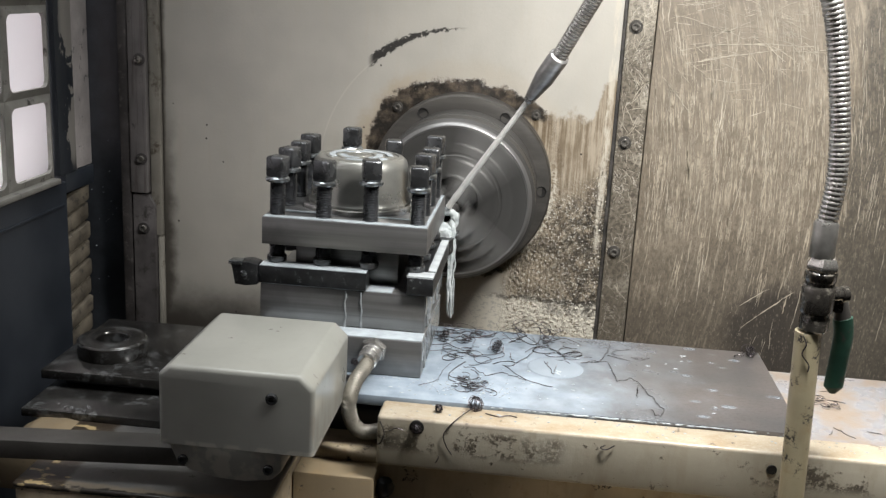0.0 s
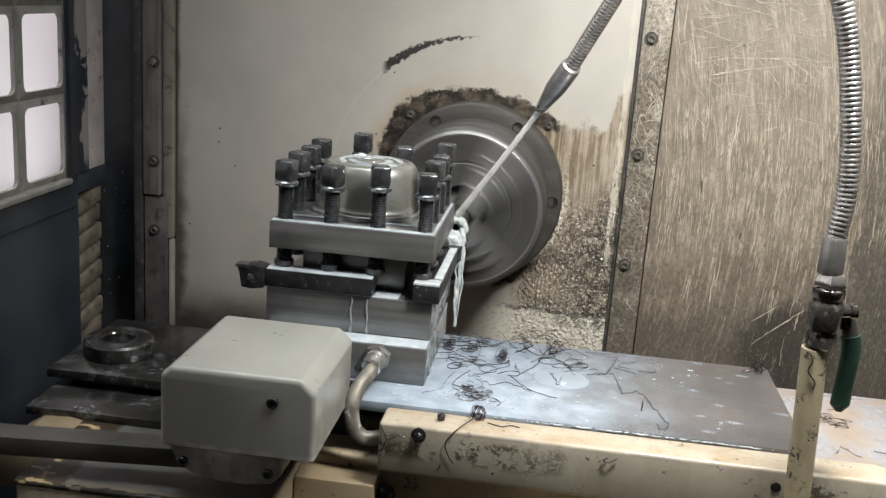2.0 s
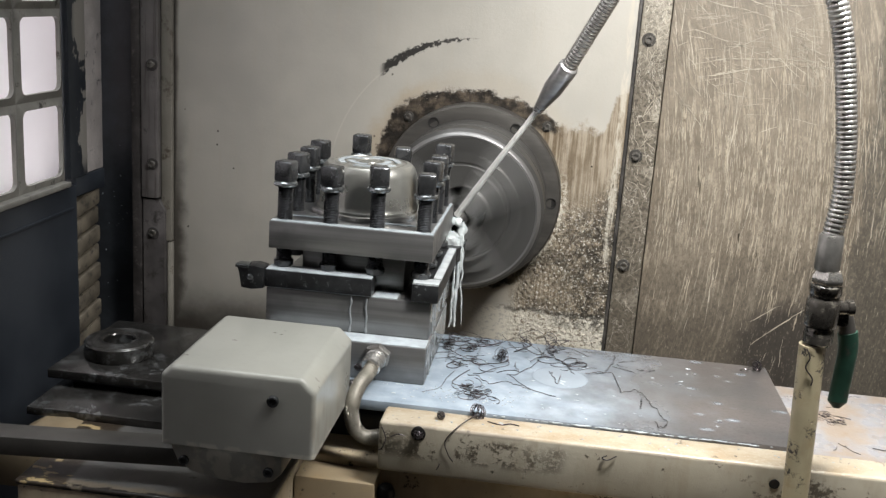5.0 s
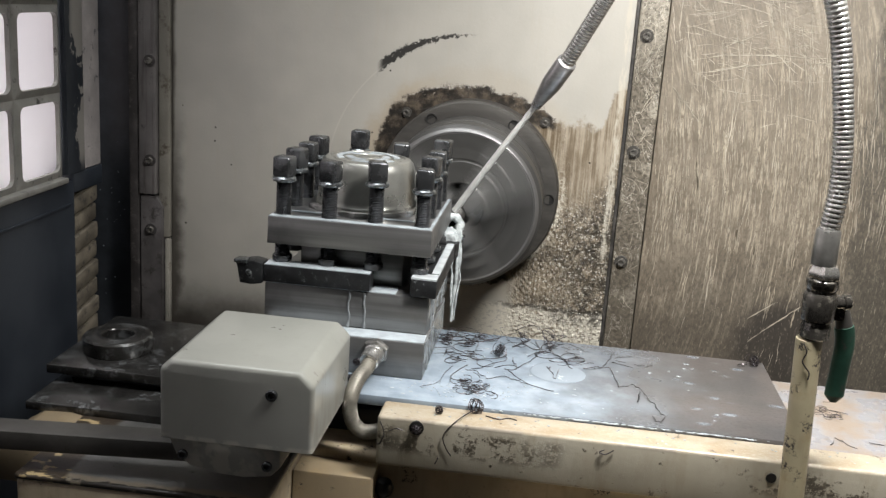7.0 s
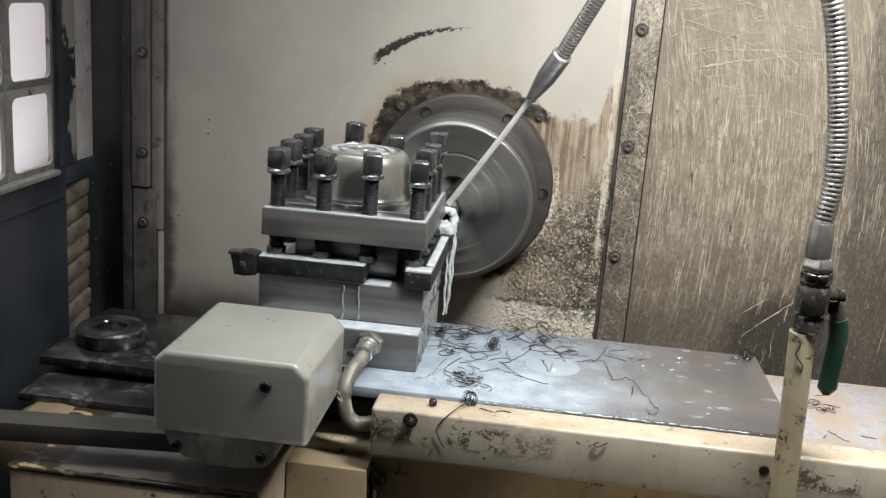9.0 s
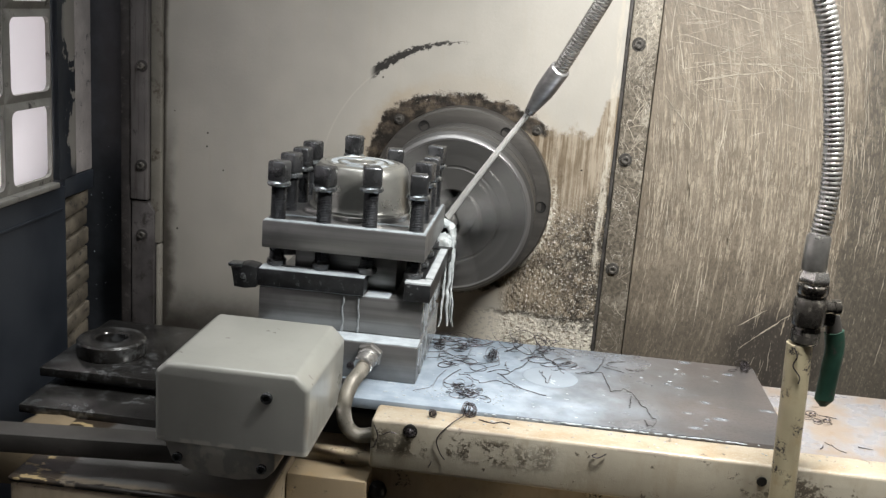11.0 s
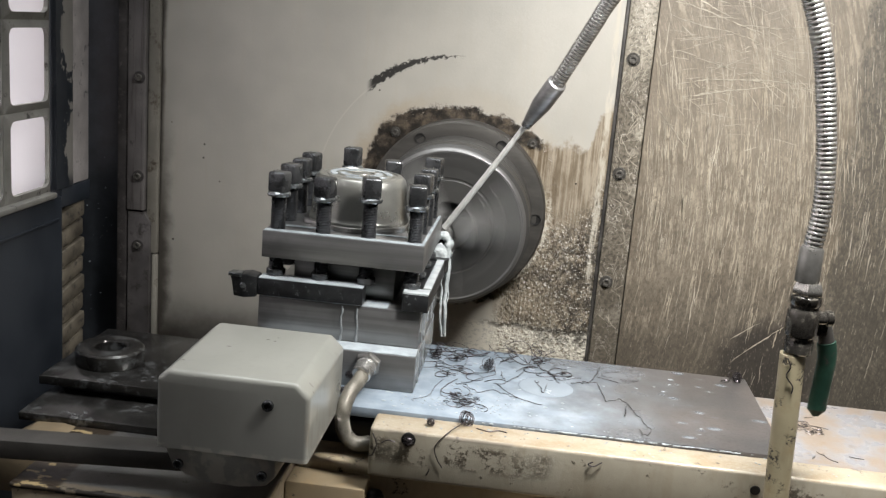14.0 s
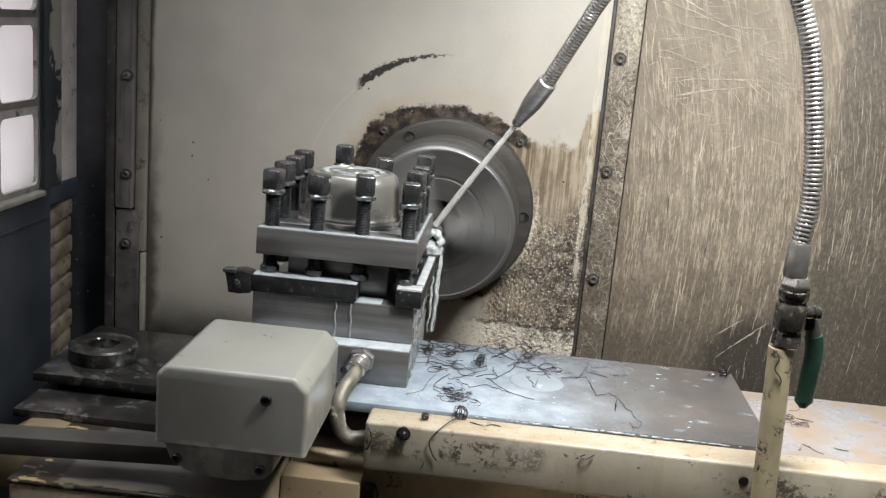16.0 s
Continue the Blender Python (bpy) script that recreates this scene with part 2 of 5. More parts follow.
def slide_material():
    """Ground steel under milky coolant: pools near the tool, bare and brownish at the far end."""
    k = Kit("wet ground steel of the cross slide")
    n, f = k.noise(22, 6, rough=0.6), k.noise(300, 3)
    steel = k.mix(k.step(k.noise(9, 4), 0.35, 0.65), (0.135, 0.132, 0.133), (0.195, 0.175, 0.168))
    steel = k.mix(k.both(k.step(f, 0.45, 0.7), 0.4), steel, (0.10, 0.095, 0.09))
    reach = k.m("ADD", k.x, k.both(k.m("SUBTRACT", n, 0.5), 0.20))
    film = k.step(reach, 0.31, 0.07)
    spots = k.both(k.step(k.voronoi(52, k.scaled(0.55, 1, 1)), 0.30, 0.10), 0.7)
    spots = k.both(spots, k.step(k.noise(20, 3), 0.38, 0.52))
    milk = k.mix(k.step(k.noise(40, 5), 0.3, 0.7), (0.215, 0.258, 0.305), (0.315, 0.368, 0.42))
    wet = k.m("MAXIMUM", k.both(film, k.step(k.noise(48, 5), 0.10, 0.36)), k.both(spots, 0.8))
    col = k.mix(wet, steel, milk)
    rough = k.m("SUBTRACT", 0.34, k.both(wet, 0.22))
    metal = k.m("SUBTRACT", 0.55, k.both(wet, 0.55))
    return k.done(col, rough, metal, k.m("ADD", k.both(k.noise(120, 4), 0.8), k.both(wet, 0.6)), 0.30, 0.0012)


def chipped_cream(name, col, wear):
    """Old machine enamel: yellowed, chipped to dark metal in patches, wiped dirt."""
    k = Kit(name)
    n, f = k.noise(30, 7, rough=0.68), k.noise(240, 4, rough=0.65)
    lo = tuple(c * 0.72 for c in col)
    base = k.mix(k.step(k.noise(13, 4), 0.3, 0.7), lo, col)
    base = k.mix(k.both(k.step(k.noise(1.0, 4, k.scaled(90, 90, 14)), 0.5, 0.75), 0.4), base, (0.27, 0.21, 0.13))
    base = k.mix(k.both(k.step(k.noise(60, 6, rough=0.7), 0.50, 0.70), 0.35), base, (0.34, 0.23, 0.11))
    chip = k.both(k.step(k.noise(48, 6, rough=0.6), 0.68 - wear, 0.76 - wear), k.step(k.noise(330, 4, rough=0.7), 0.47, 0.57))
    base = k.mix(chip, base, k.mix(k.step(f, 0.5, 0.7), (0.035, 0.03, 0.026), (0.12, 0.095, 0.07)))
    rough = k.m("ADD", 0.28, k.both(n, 0.25))
    return k.done(base, rough, 0.0, k.m("ADD", k.both(f, 0.3), k.m("MULTIPLY", chip, -1.2)), 0.4, 0.001)


def beam_enamel():
    """The beam's enamel: rust-washed on top, greyer on the face, with dried brown splotches."""
    k = Kit("yellowed cream enamel")
    n, f = k.noise(34, 7, rough=0.7), k.noise(300, 4, rough=0.7)
    face = k.mix(k.step(k.noise(15, 4), 0.3, 0.7), (0.35, 0.315, 0.245), (0.44, 0.405, 0.325))
    face = k.mix(k.both(k.step(k.noise(1.0, 4, k.scaled(70, 70, 18)), 0.48, 0.72), 0.5), face, (0.30, 0.255, 0.18))
    top = k.mix(k.step(k.noise(42, 6, k.scaled(0.6, 1, 1), 0.65), 0.36, 0.66), (0.40, 0.348, 0.268), (0.33, 0.257, 0.168))
    top = k.mix(k.both(k.step(f, 0.5, 0.7), 0.35), top, (0.54, 0.50, 0.43))
    up = k.step(k.z, 0.0440, 0.0462)
    base = k.mix(up, face, top)
    belt = k.both(k.step(k.z, 0.012, 0.022), k.step(k.z, 0.043, 0.036))
    spl = k.both(k.both(k.step(n, 0.49, 0.55), k.step(f, 0.38, 0.50)), k.both(belt, k.step(k.noise(11, 2), 0.41, 0.54)))
    few = k.both(k.step(k.noise(60, 6, rough=0.65), 0.60, 0.66), k.step(f, 0.42, 0.52))
    mark = k.m("MAXIMUM", spl, few)
    base = k.mix(k.both(mark, 0.9), base, k.mix(k.step(f, 0.55, 0.7), (0.055, 0.043, 0.030), (0.14, 0.11, 0.072)))
    worn = k.both(k.both(k.step(k.z, 0.0425, 0.0445), k.step(k.z, 0.0475, 0.0455)), k.step(k.noise(25, 5), 0.50, 0.58))
    base = k.mix(k.both(worn, 0.7), base, (0.25, 0.22, 0.18))
    return k.done(base, k.m("ADD", 0.22, k.both(n, 0.3)), 0.0, k.m("ADD", k.both(f, 0.5), k.both(mark, 0.6)), 0.35, 0.001)


def saddle_wash():
    """Pale enamel under a wet bluish wash, rusting in patches."""
    k = Kit("washed pinkish enamel")
    n, f = k.noise(28, 6, rough=0.65), k.noise(280, 4)
    c = k.mix(k.step(n, 0.42, 0.60), (0.235, 0.232, 0.242), (0.245, 0.198, 0.158))
    c = k.mix(k.both(k.step(k.noise(70, 6, rough=0.7), 0.52, 0.66), 0.6), c, (0.20, 0.14, 0.09))
    c = k.mix(k.both(k.step(f, 0.52, 0.7), 0.4), c, (0.31, 0.295, 0.28))
    return k.done(c, k.m("ADD", 0.12, k.both(n, 0.35)), 0.0, f, 0.25, 0.001)


def foot_grime():
    """Oily grey top face; beige and flaked along the front edge, bare brown at the end."""
    k = Kit("oily grey casting top")
    n, f = k.noise(40, 6, rough=0.65), k.noise(260, 4)
    c = k.mix(k.step(k.noise(14, 4), 0.3, 0.7), (0.135, 0.131, 0.124), (0.195, 0.188, 0.176))
    edge = k.step(k.m("ADD", k.y, k.both(k.m("SUBTRACT", n, 0.5), 0.02)), -0.184, -0.191)
    c = k.mix(edge, c, (0.24, 0.20, 0.15))
    flake = k.both(k.step(k.m("ADD", k.y, k.both(k.m("SUBTRACT", k.noise(90, 5), 0.5), 0.012)), -0.1925, -0.1955), k.step(n, 0.38, 0.46))
    c = k.mix(flake, c, (0.02, 0.016, 0.012))
    end = k.step(k.m("ADD", k.x, k.both(k.m("SUBTRACT", n, 0.5), 0.02)), -0.370, -0.376)
    bare = k.mix(k.step(k.noise(120, 3, k.scaled(0.5, 1, 1)), 0.60, 0.64), (0.055, 0.042, 0.030), (0.50, 0.38, 0.20))
    c = k.mix(end, c, bare)
    return k.done(c, k.m("ADD", 0.18, k.both(n, 0.3)), 0.1, k.m("ADD", f, flake), 0.3, 0.001)


def brushed(name, col, rough=0.32, metal=0.85, axis="x", wet=0.0):
    k = Kit(name)
    s = {"x": (4, 160, 160), "y": (160, 4, 160), "z": (160, 160, 4)}[axis]
    g, n = k.noise(1.0, 4, k.scaled(*s)), k.noise(24, 5)
    c = k.mix(k.step(g, 0.3, 0.7), tuple(v * 0.8 for v in col), tuple(v * 1.15 for v in col))
    c = k.mix(k.both(k.step(n, 0.48, 0.72), 0.45), c, tuple(v * 0.5 for v in col))
    if wet:
        w = k.step(k.noise(55, 5), 0.60 - wet * 0.2, 0.70 - wet * 0.2)
        c = k.mix(k.both(w, 0.7), c, (0.45, 0.50, 0.54))
    return k.done(c, k.m("ADD", rough - 0.1, k.both(n, 0.2)), metal, g, 0.08, 0.0005)


def emitter(name, col, power):
    mat = bpy.data.materials.new(name)
    mat.use_nodes = True
    b = mat.node_tree.nodes["Principled BSDF"]
    b.inputs["Base Color"].default_value = (*col, 1)
    b.inputs["Emission Color"].default_value = (*col, 1)
    b.inputs["Emission Strength"].default_value = power
    return mat


def peeled_navy():
    k = Kit("dark navy enamel, peeling to grey primer")
    n, f = k.noise(28, 5, k.scaled(1, 1, 0.4), 0.6), k.noise(220, 3)
    col = k.mix(k.step(k.noise(10, 3), 0.3, 0.7), (0.024, 0.030, 0.040), (0.046, 0.054, 0.067))
    near = k.both(k.step(k.y, 0.575, 0.592), k.step(k.z, 0.55, 0.58))
    peel = k.both(k.step(k.m("ADD", k.m("ADD", k.both(n, 0.75), k.both(k.noise(110, 4), 0.25)), k.both(k.step(k.y, 0.575, 0.617), 0.22)), 0.635, 0.648), near)
    col = k.mix(peel, col, (0.42, 0.40, 0.37))
    return k.done(col, 0.38, 0.0, k.m("ADD", k.both(f, 0.2), k.m("MULTIPLY", peel, -0.8)), 0.25, 0.001)


def coolant_material():
    k = Kit("milky coolant emulsion")
    n = k.noise(160, 4)
    c = k.mix(k.step(n, 0.3, 0.7), (0.36, 0.395, 0.40), (0.60, 0.63, 0.625))
    k.bsdf.inputs["Transmission Weight"].default_value, k.bsdf.inputs["IOR"].default_value = 0.06, 1.25
    return k.done(c, 0.16, 0.0, n, 0.35, 0.001)


M_WALL, M_PANEL, M_STRIP, M_SLIDE = wall_material(), panel_material("scored brown sheet", 0.50), strip_material(), slide_material()
M_BEAM = beam_enamel()
M_CAST = chipped_cream("cream casting enamel", (0.54, 0.45, 0.32), 0.10)
M_STAINED = chipped_cream("oil-stained casting enamel", (0.33, 0.258, 0.165), 0.09)
M_PIPE = chipped_cream("cream pipe enamel", (0.50, 0.435, 0.285), 0.15)
M_POST = brushed("dark ground steel", (0.235, 0.233, 0.230), 0.36, 0.7, "x")
M_EDGE = brushed("bright ground steel", (0.42, 0.41, 0.40), 0.28, 0.9, "x", 0.2)
M_CAP = plain("satin cast aluminium", (0.37, 0.367, 0.338), 0.30, 0.75, 0.10, 30, 300, 0.06, 0.05, (0.25, 0.24, 0.2))
M_BOLT = plain("blued steel", (0.105, 0.108, 0.112), 0.27, 0.75, 0.3, 60, 400, 0.08)
M_SHANK = plain("black oiled thread", (0.050, 0.052, 0.056), 0.28, 0.6, 0.3, 60, 400, 0.08)
M_COLLAR = plain("worn bolt collar", (0.28, 0.30, 0.31), 0.26, 0.9, 0.25, 60, 400, 0.08)
M_BLACK = plain("black oxide tool steel", (0.035, 0.036, 0.038), 0.36, 0.6, 0.35, 60, 350, 0.1, 0.15, (0.22, 0.23, 0.23))
M_CHUCK = brushed("oily chuck steel", (0.080, 0.078, 0.074), 0.44, 0.45, "y")
M_FLANGE = brushed("dull flange steel", (0.076, 0.071, 0.064), 0.46, 0.45, "x")
M_RIM = brushed("paler rim steel for the highlight", (0.24, 0.235, 0.23), 0.38, 0.7, "y")
M_JAW = brushed("jaw steel", (0.30, 0.295, 0.285), 0.34, 0.6, "x")
M_WORK = brushed("turned workpiece steel", (0.36, 0.355, 0.35), 0.24, 0.95, "x")
# near-black puts the shade inside holes and bores into the colour
M_HOLE = plain("shadowed bore", (0.012, 0.011, 0.010), 0.6, 0.2)
M_NAVY = peeled_navy()
M_EDGEBEAD = plain("dark brown-grey primer", (0.050, 0.045, 0.044), 0.45, 0.0, 0.4, 30, 260, 0.15, 0.3, (0.11, 0.10, 0.095))
M_LOWPOST = plain("darker grey primer with black patches", (0.085, 0.077, 0.076), 0.42, 0.0, 0.35, 18, 260, 0.15, 0.35, (0.030, 0.026, 0.024))
M_JAMB = plain("peeled grey-lilac primer", (0.55, 0.51, 0.50), 0.45, 0.0, 0.2, 22, 300, 0.12, 0.15, (0.05, 0.05, 0.055))
M_TRIM = plain("cream trim paint", (0.25, 0.233, 0.20), 0.42, 0.0, 0.2, 14, 300, 0.1, 0.25, (0.10, 0.08, 0.06))
M_MULL = plain("beige window bar paint", (0.30, 0.29, 0.265), 0.45, 0.0, 0.2, 20, 300, 0.1, 0.2)
M_RIBBED = plain("dirty cream of the ribbed strip", (0.165, 0.142, 0.108), 0.65, 0.0, 0.45, 25, 200, 0.25, 0.3)
# near-black standing in for the shade in gaps, recesses and between plates
M_DARK = plain("near-black shade of gaps and recesses", (0.034, 0.038, 0.044), 0.42, 0.0, 0.4, 18, 200, 0.15)
M_SLIDE2 = plain("oily slideway steel", (0.055, 0.053, 0.050), 0.22, 0.6, 0.45, 22, 200, 0.2, 0.35, (0.175, 0.18, 0.18))
M_RUN = plain("thin grey coolant trickle", (0.24, 0.255, 0.262), 0.16, 0.0, 0.2, 90, 300, 0.05)
M_RAIL = plain("grey rail paint", (0.075, 0.070, 0.064), 0.4, 0.1, 0.25, 16, 260, 0.12, 0.1)
M_HOSE = plain("galvanised hose steel", (0.54, 0.527, 0.50), 0.25, 0.85, 0.15, 40, 300, 0.05, 0.12, (0.16, 0.15, 0.13))
M_NOZ = brushed("turned nozzle steel", (0.46, 0.45, 0.445), 0.28, 0.75, "x")
M_VALVE = plain("oily cast valve", (0.062, 0.057, 0.050), 0.17, 0.5, 0.45, 60, 300, 0.3, 0.3, (0.20, 0.185, 0.155), coat=0.5)
M_NUT = plain("nickel nut", (0.62, 0.60, 0.56), 0.26, 0.9, 0.2, 60, 300, 0.1)
M_GREEN = plain("green vinyl grip", (0.020, 0.055, 0.038), 0.36, 0.0, 0.3, 50, 300, 0.15, 0.2)
M_CHIP = plain("blued steel swarf", (0.075, 0.066, 0.070), 0.3, 0.8, 0.5, 120, 600, 0.05)
M_COOL = coolant_material()
M_SADDLE, M_FOOT = saddle_wash(), foot_grime()
M_SCRATCH = plain("bare scored metal", (0.44, 0.395, 0.32), 0.35, 0.2, 0.3, 25, 300, 0.05)
M_STREAK = plain("dull worn metal", (0.33, 0.285, 0.218), 0.42, 0.15, 0.35, 45, 420, 0.1, 0.35, (0.16, 0.132, 0.098))
M_FILM = plain("thin bluish coolant film", (0.39, 0.43, 0.455), 0.18, 0.0, 0.15, 60, 300, 0.05)
M_WETFILM = plain("thick white coolant film", (0.46, 0.49, 0.50), 0.2, 0.0, 0.15, 60, 300, 0.08)
M_JET = plain("aerated white coolant", (0.70, 0.695, 0.66), 0.3, 0.0, 0.06, 90, 400, 0.05)
M_SCREW = plain("greasy grey screw", (0.17, 0.16, 0.145), 0.26, 0.65, 0.4, 80, 400, 0.2)
M_POOL = plain("still milky coolant", (0.255, 0.295, 0.335), 0.24, 0.0, 0.06, 30, 100, 0.02)
M_FERR = plain("dull zinc ferrule", (0.27, 0.262, 0.245), 0.32, 0.75, 0.25, 50, 300, 0.1)
M_FLOOR = plain("oily tray steel", (0.05, 0.045, 0.04), 0.3, 0.3, 0.4, 8, 120, 0.2, 0.3)
M_SEAM = plain("grime-filled groove", (0.055, 0.051, 0.047), 0.4, 0.0, 0.5, 40, 260, 0.3, 0.3, (0.11, 0.10, 0.085))
M_ROOM = plain("workshop wall paint", (0.34, 0.34, 0.32), 0.6, 0.0, 0.1, 3, 60, 0.1)
M_DAY = emitter("daylight outside", (0.92, 0.85, 0.875), 0.66)
M_BRAID = plain("pale wire braid", (0.24, 0.222, 0.187), 0.42, 0.35, 0.3, 60, 400, 0.1, 0.3, (0.10, 0.09, 0.075))
M_RUBBER = plain("black plastic", (0.02, 0.02, 0.02), 0.4, 0.0, 0.2)
M_CONDUIT = plain("grey conduit sheath", (0.25, 0.232, 0.195), 0.42, 0.35, 0.3, 60, 500, 0.35, 0.3, (0.34, 0.31, 0.26))


def box_enamel():
    """Glossy grey-green enamel with a few chips on top and brown runs down one side."""
    k = Kit("grey-green hammer enamel")
    n, f = k.noise(16, 5), k.noise(380, 3)
    c = k.mix(k.step(n, 0.3, 0.7), (0.305, 0.306, 0.275), (0.345, 0.344, 0.312))
    c = k.mix(k.both(k.step(k.noise(1.0, 4, k.scaled(120, 120, 9)), 0.52, 0.75), 0.18), c, (0.24, 0.235, 0.20))
    side = k.both(k.step(k.x, 0.0595, 0.0612), k.step(k.noise(1.0, 5, k.scaled(40, 40, 14), 0.65), 0.46, 0.66))
    c = k.mix(k.both(side, 0.45), c, (0.19, 0.155, 0.115))
    chip = k.both(k.step(k.noise(75, 5, k.scaled(0.6, 1, 1), 0.6), 0.705, 0.725), k.step(k.z, 0.08, 0.092))
    c = k.mix(chip, c, (0.07, 0.06, 0.045))
    lip = k.both(k.step(k.z, 0.0370, 0.0345), k.step(k.noise(60, 4), 0.45, 0.55))
    c = k.mix(k.both(lip, 0.7), c, (0.50, 0.48, 0.42))
    return k.done(c, k.m("ADD", 0.22, k.both(n, 0.16)), 0.0, f, 0.05, 0.0006, 0.35)


def post_paint():
    """Grey primer streaked with rust and black runs."""
    k = Kit("streaked grey primer post")
    n, f = k.noise(18, 4), k.noise(300, 4)
    c = k.mix(k.step(n, 0.3, 0.7), (0.135, 0.125, 0.124), (0.205, 0.19, 0.185))
    run = k.step(k.noise(1.0, 5, k.scaled(130, 130, 7), 0.65), 0.50, 0.66)
    c = k.mix(k.both(run, 0.7), c, (0.055, 0.044, 0.037))
    c = k.mix(k.both(k.step(k.noise(60, 6, k.scaled(1, 1, 0.5), 0.7), 0.60, 0.68), 0.6), c, (0.030, 0.026, 0.024))
    return k.done(c, k.m("ADD", 0.35, k.both(n, 0.2)), 0.0, f, 0.15, 0.0008)


def glass_material():
    mat = bpy.data.materials.new("dusty glass")
    mat.use_nodes = True
    b = mat.node_tree.nodes["Principled BSDF"]
    b.inputs["Base Color"].default_value = (0.95, 0.96, 0.97, 1)
    b.inputs["Transmission Weight"].default_value, b.inputs["Roughness"].default_value, b.inputs["IOR"].default_value = 1.0, 0.45, 1.3
    return mat


M_GLASS, M_BOX, M_GREYPOST = glass_material(), box_enamel(), post_paint()


# ---------------------------------------------------------------- mesh kit
def box(bm, x0, x1, y0, y1, z0, z1, bev=0.001, seg=2):
    made = bmesh.ops.create_cube(bm, size=1, matrix=Matrix.Translation(((x0 + x1) / 2, (y0 + y1) / 2, (z0 + z1) / 2)) @ Matrix.Diagonal((x1 - x0, y1 - y0, z1 - z0, 1)))
    if bev:
        edges = list({e for v in made["verts"] for e in v.link_edges})
        bmesh.ops.bevel(bm, geom=edges, offset=bev, segments=seg, affect="EDGES", profile=0.5)
    return bm


def frame_of(axis):
    a = Vector(axis).normalized()
    return a.to_track_quat("Z", "Y").to_matrix()


def lathe(bm, profile, centre, axis=(0, 0, 1), seg=32, turn=0.0):
    """Turn (radius, height) pairs about an axis through centre."""
    m, c = frame_of(axis), Vector(centre)
    rings = []
    for r, h in profile:
        if r < 1e-6:
            rings.append([bm.verts.new(c + m @ Vector((0, 0, h)))])
        else:
            rings.append([bm.verts.new(c + m @ Vector((r * math.cos(turn + 2 * math.pi * i / seg), r * math.sin(turn + 2 * math.pi * i / seg), h))) for i in range(seg)])
    for a, b in zip(rings, rings[1:]):
        for i in range(seg):
            j = (i + 1) % seg
            if len(a) == 1 and len(b) > 1:
                bm.faces.new((a[0], b[i], b[j]))
            elif len(b) == 1 and len(a) > 1:
                bm.faces.new((a[i], a[j], b[0]))
            elif len(a) > 1:
                bm.faces.new((a[i], a[j], b[j], b[i]))
    bmesh.ops.recalc_face_normals(bm, faces=bm.faces)
    return bm


def sweep(bm, pts, radius, seg=8):
    """A tube along points; radius is a number or a function of the index."""
    pts = [Vector(p) for p in pts]
    up, rings = None, []
    for i, p in enumerate(pts):
        d = (pts[min(i + 1, len(pts) - 1)] - pts[max(i - 1, 0)]).normalized()
        if up is None:
            up = d.orthogonal().normalized()
        up = (up - d * up.dot(d)).normalized()
        side = d.cross(up)
        r = radius(i) if callable(radius) else radius
        rings.append([bm.verts.new(p + (up * math.cos(2 * math.pi * j / seg) + side * math.sin(2 * math.pi * j / seg)) * r) for j in range(seg)])
    for a, b in zip(rings, rings[1:]):
        for j in range(seg):
            bm.faces.new((a[j], a[(j + 1) % seg], b[(j + 1) % seg], b[j]))
    bm.faces.new(rings[0][::-1])
    bm.faces.new(rings[-1])
    return bm


def smooth_path(pts, n):
    """n points of a Catmull-Rom curve through pts."""
    p = [Vector(q) for q in pts]
    p = [p[0] * 2 - p[1]] + p + [p[-1] * 2 - p[-2]]
    out, m = [], len(p) - 3
    for i in range(n):
        s = i / (n - 1) * m
        k = min(int(s), m - 1)
        t = s - k
        a, b, c, d = p[k:k + 4]
        out.append(0.5 * (2 * b + (c - a) * t + (2 * a - 5 * b + 4 * c - d) * t * t + (3 * b - a - 3 * c + d) * t ** 3))
    return out


def prism(bm, outline, lo, hi, axis="y", bev=0.0):
    """A solid with a given outline in the two other axes."""
    def at(u, v, w):
        return {"x": (w, u, v), "y": (u, w, v), "z": (u, v, w)}[axis]
    a = [bm.verts.new(at(u, v, lo)) for u, v in outline]
    b = [bm.verts.new(at(u, v, hi)) for u, v in outline]
    n = len(outline)
    faces = [bm.faces.new(a), bm.faces.new(b)] + [bm.faces.new((a[i], a[(i + 1) % n], b[(i + 1) % n], b[i])) for i in range(n)]
    bmesh.ops.recalc_face_normals(bm, faces=faces)
    if bev:
        bmesh.ops.bevel(bm, geom=list({e for f in faces for e in f.edges}), offset=bev, segments=2, affect="EDGES", profile=0.5)
    return bm


def mesh_of(name, bm, mat, base=(0, 0, 0), angle=35):
    bmesh.ops.translate(bm, verts=bm.verts, vec=-Vector(base))
    me = bpy.data.meshes.new(name)
    bm.to_mesh(me)
    bm.free()
    me.materials.append(mat)
    for p in me.polygons:
        p.use_smooth = True
    me.set_sharp_from_angle(angle=radians(angle))
    return me


ORIGIN = {}      # where each thing stands, so that its parts can be written in world metres
CARRIED = []     # things that ride on the carriage


def thing(name, base, label, category, group="", kind="", ride=False):
    ob = new(name)
    ob.empty_display_size = 0.02
    ob.location = base
    ORIGIN[ob.name] = Vector(base)
    if ride:
        CARRIED.append(ob)
    return tagged(ob, label, category, group, kind)


def part(name, bm, mat, parent, label=""):
    base = ORIGIN[parent.name]
    ob = new(name, mesh_of(name, bm, mat, base))
    ob.parent = parent
    ORIGIN[ob.name] = base
    return tagged(ob, label)


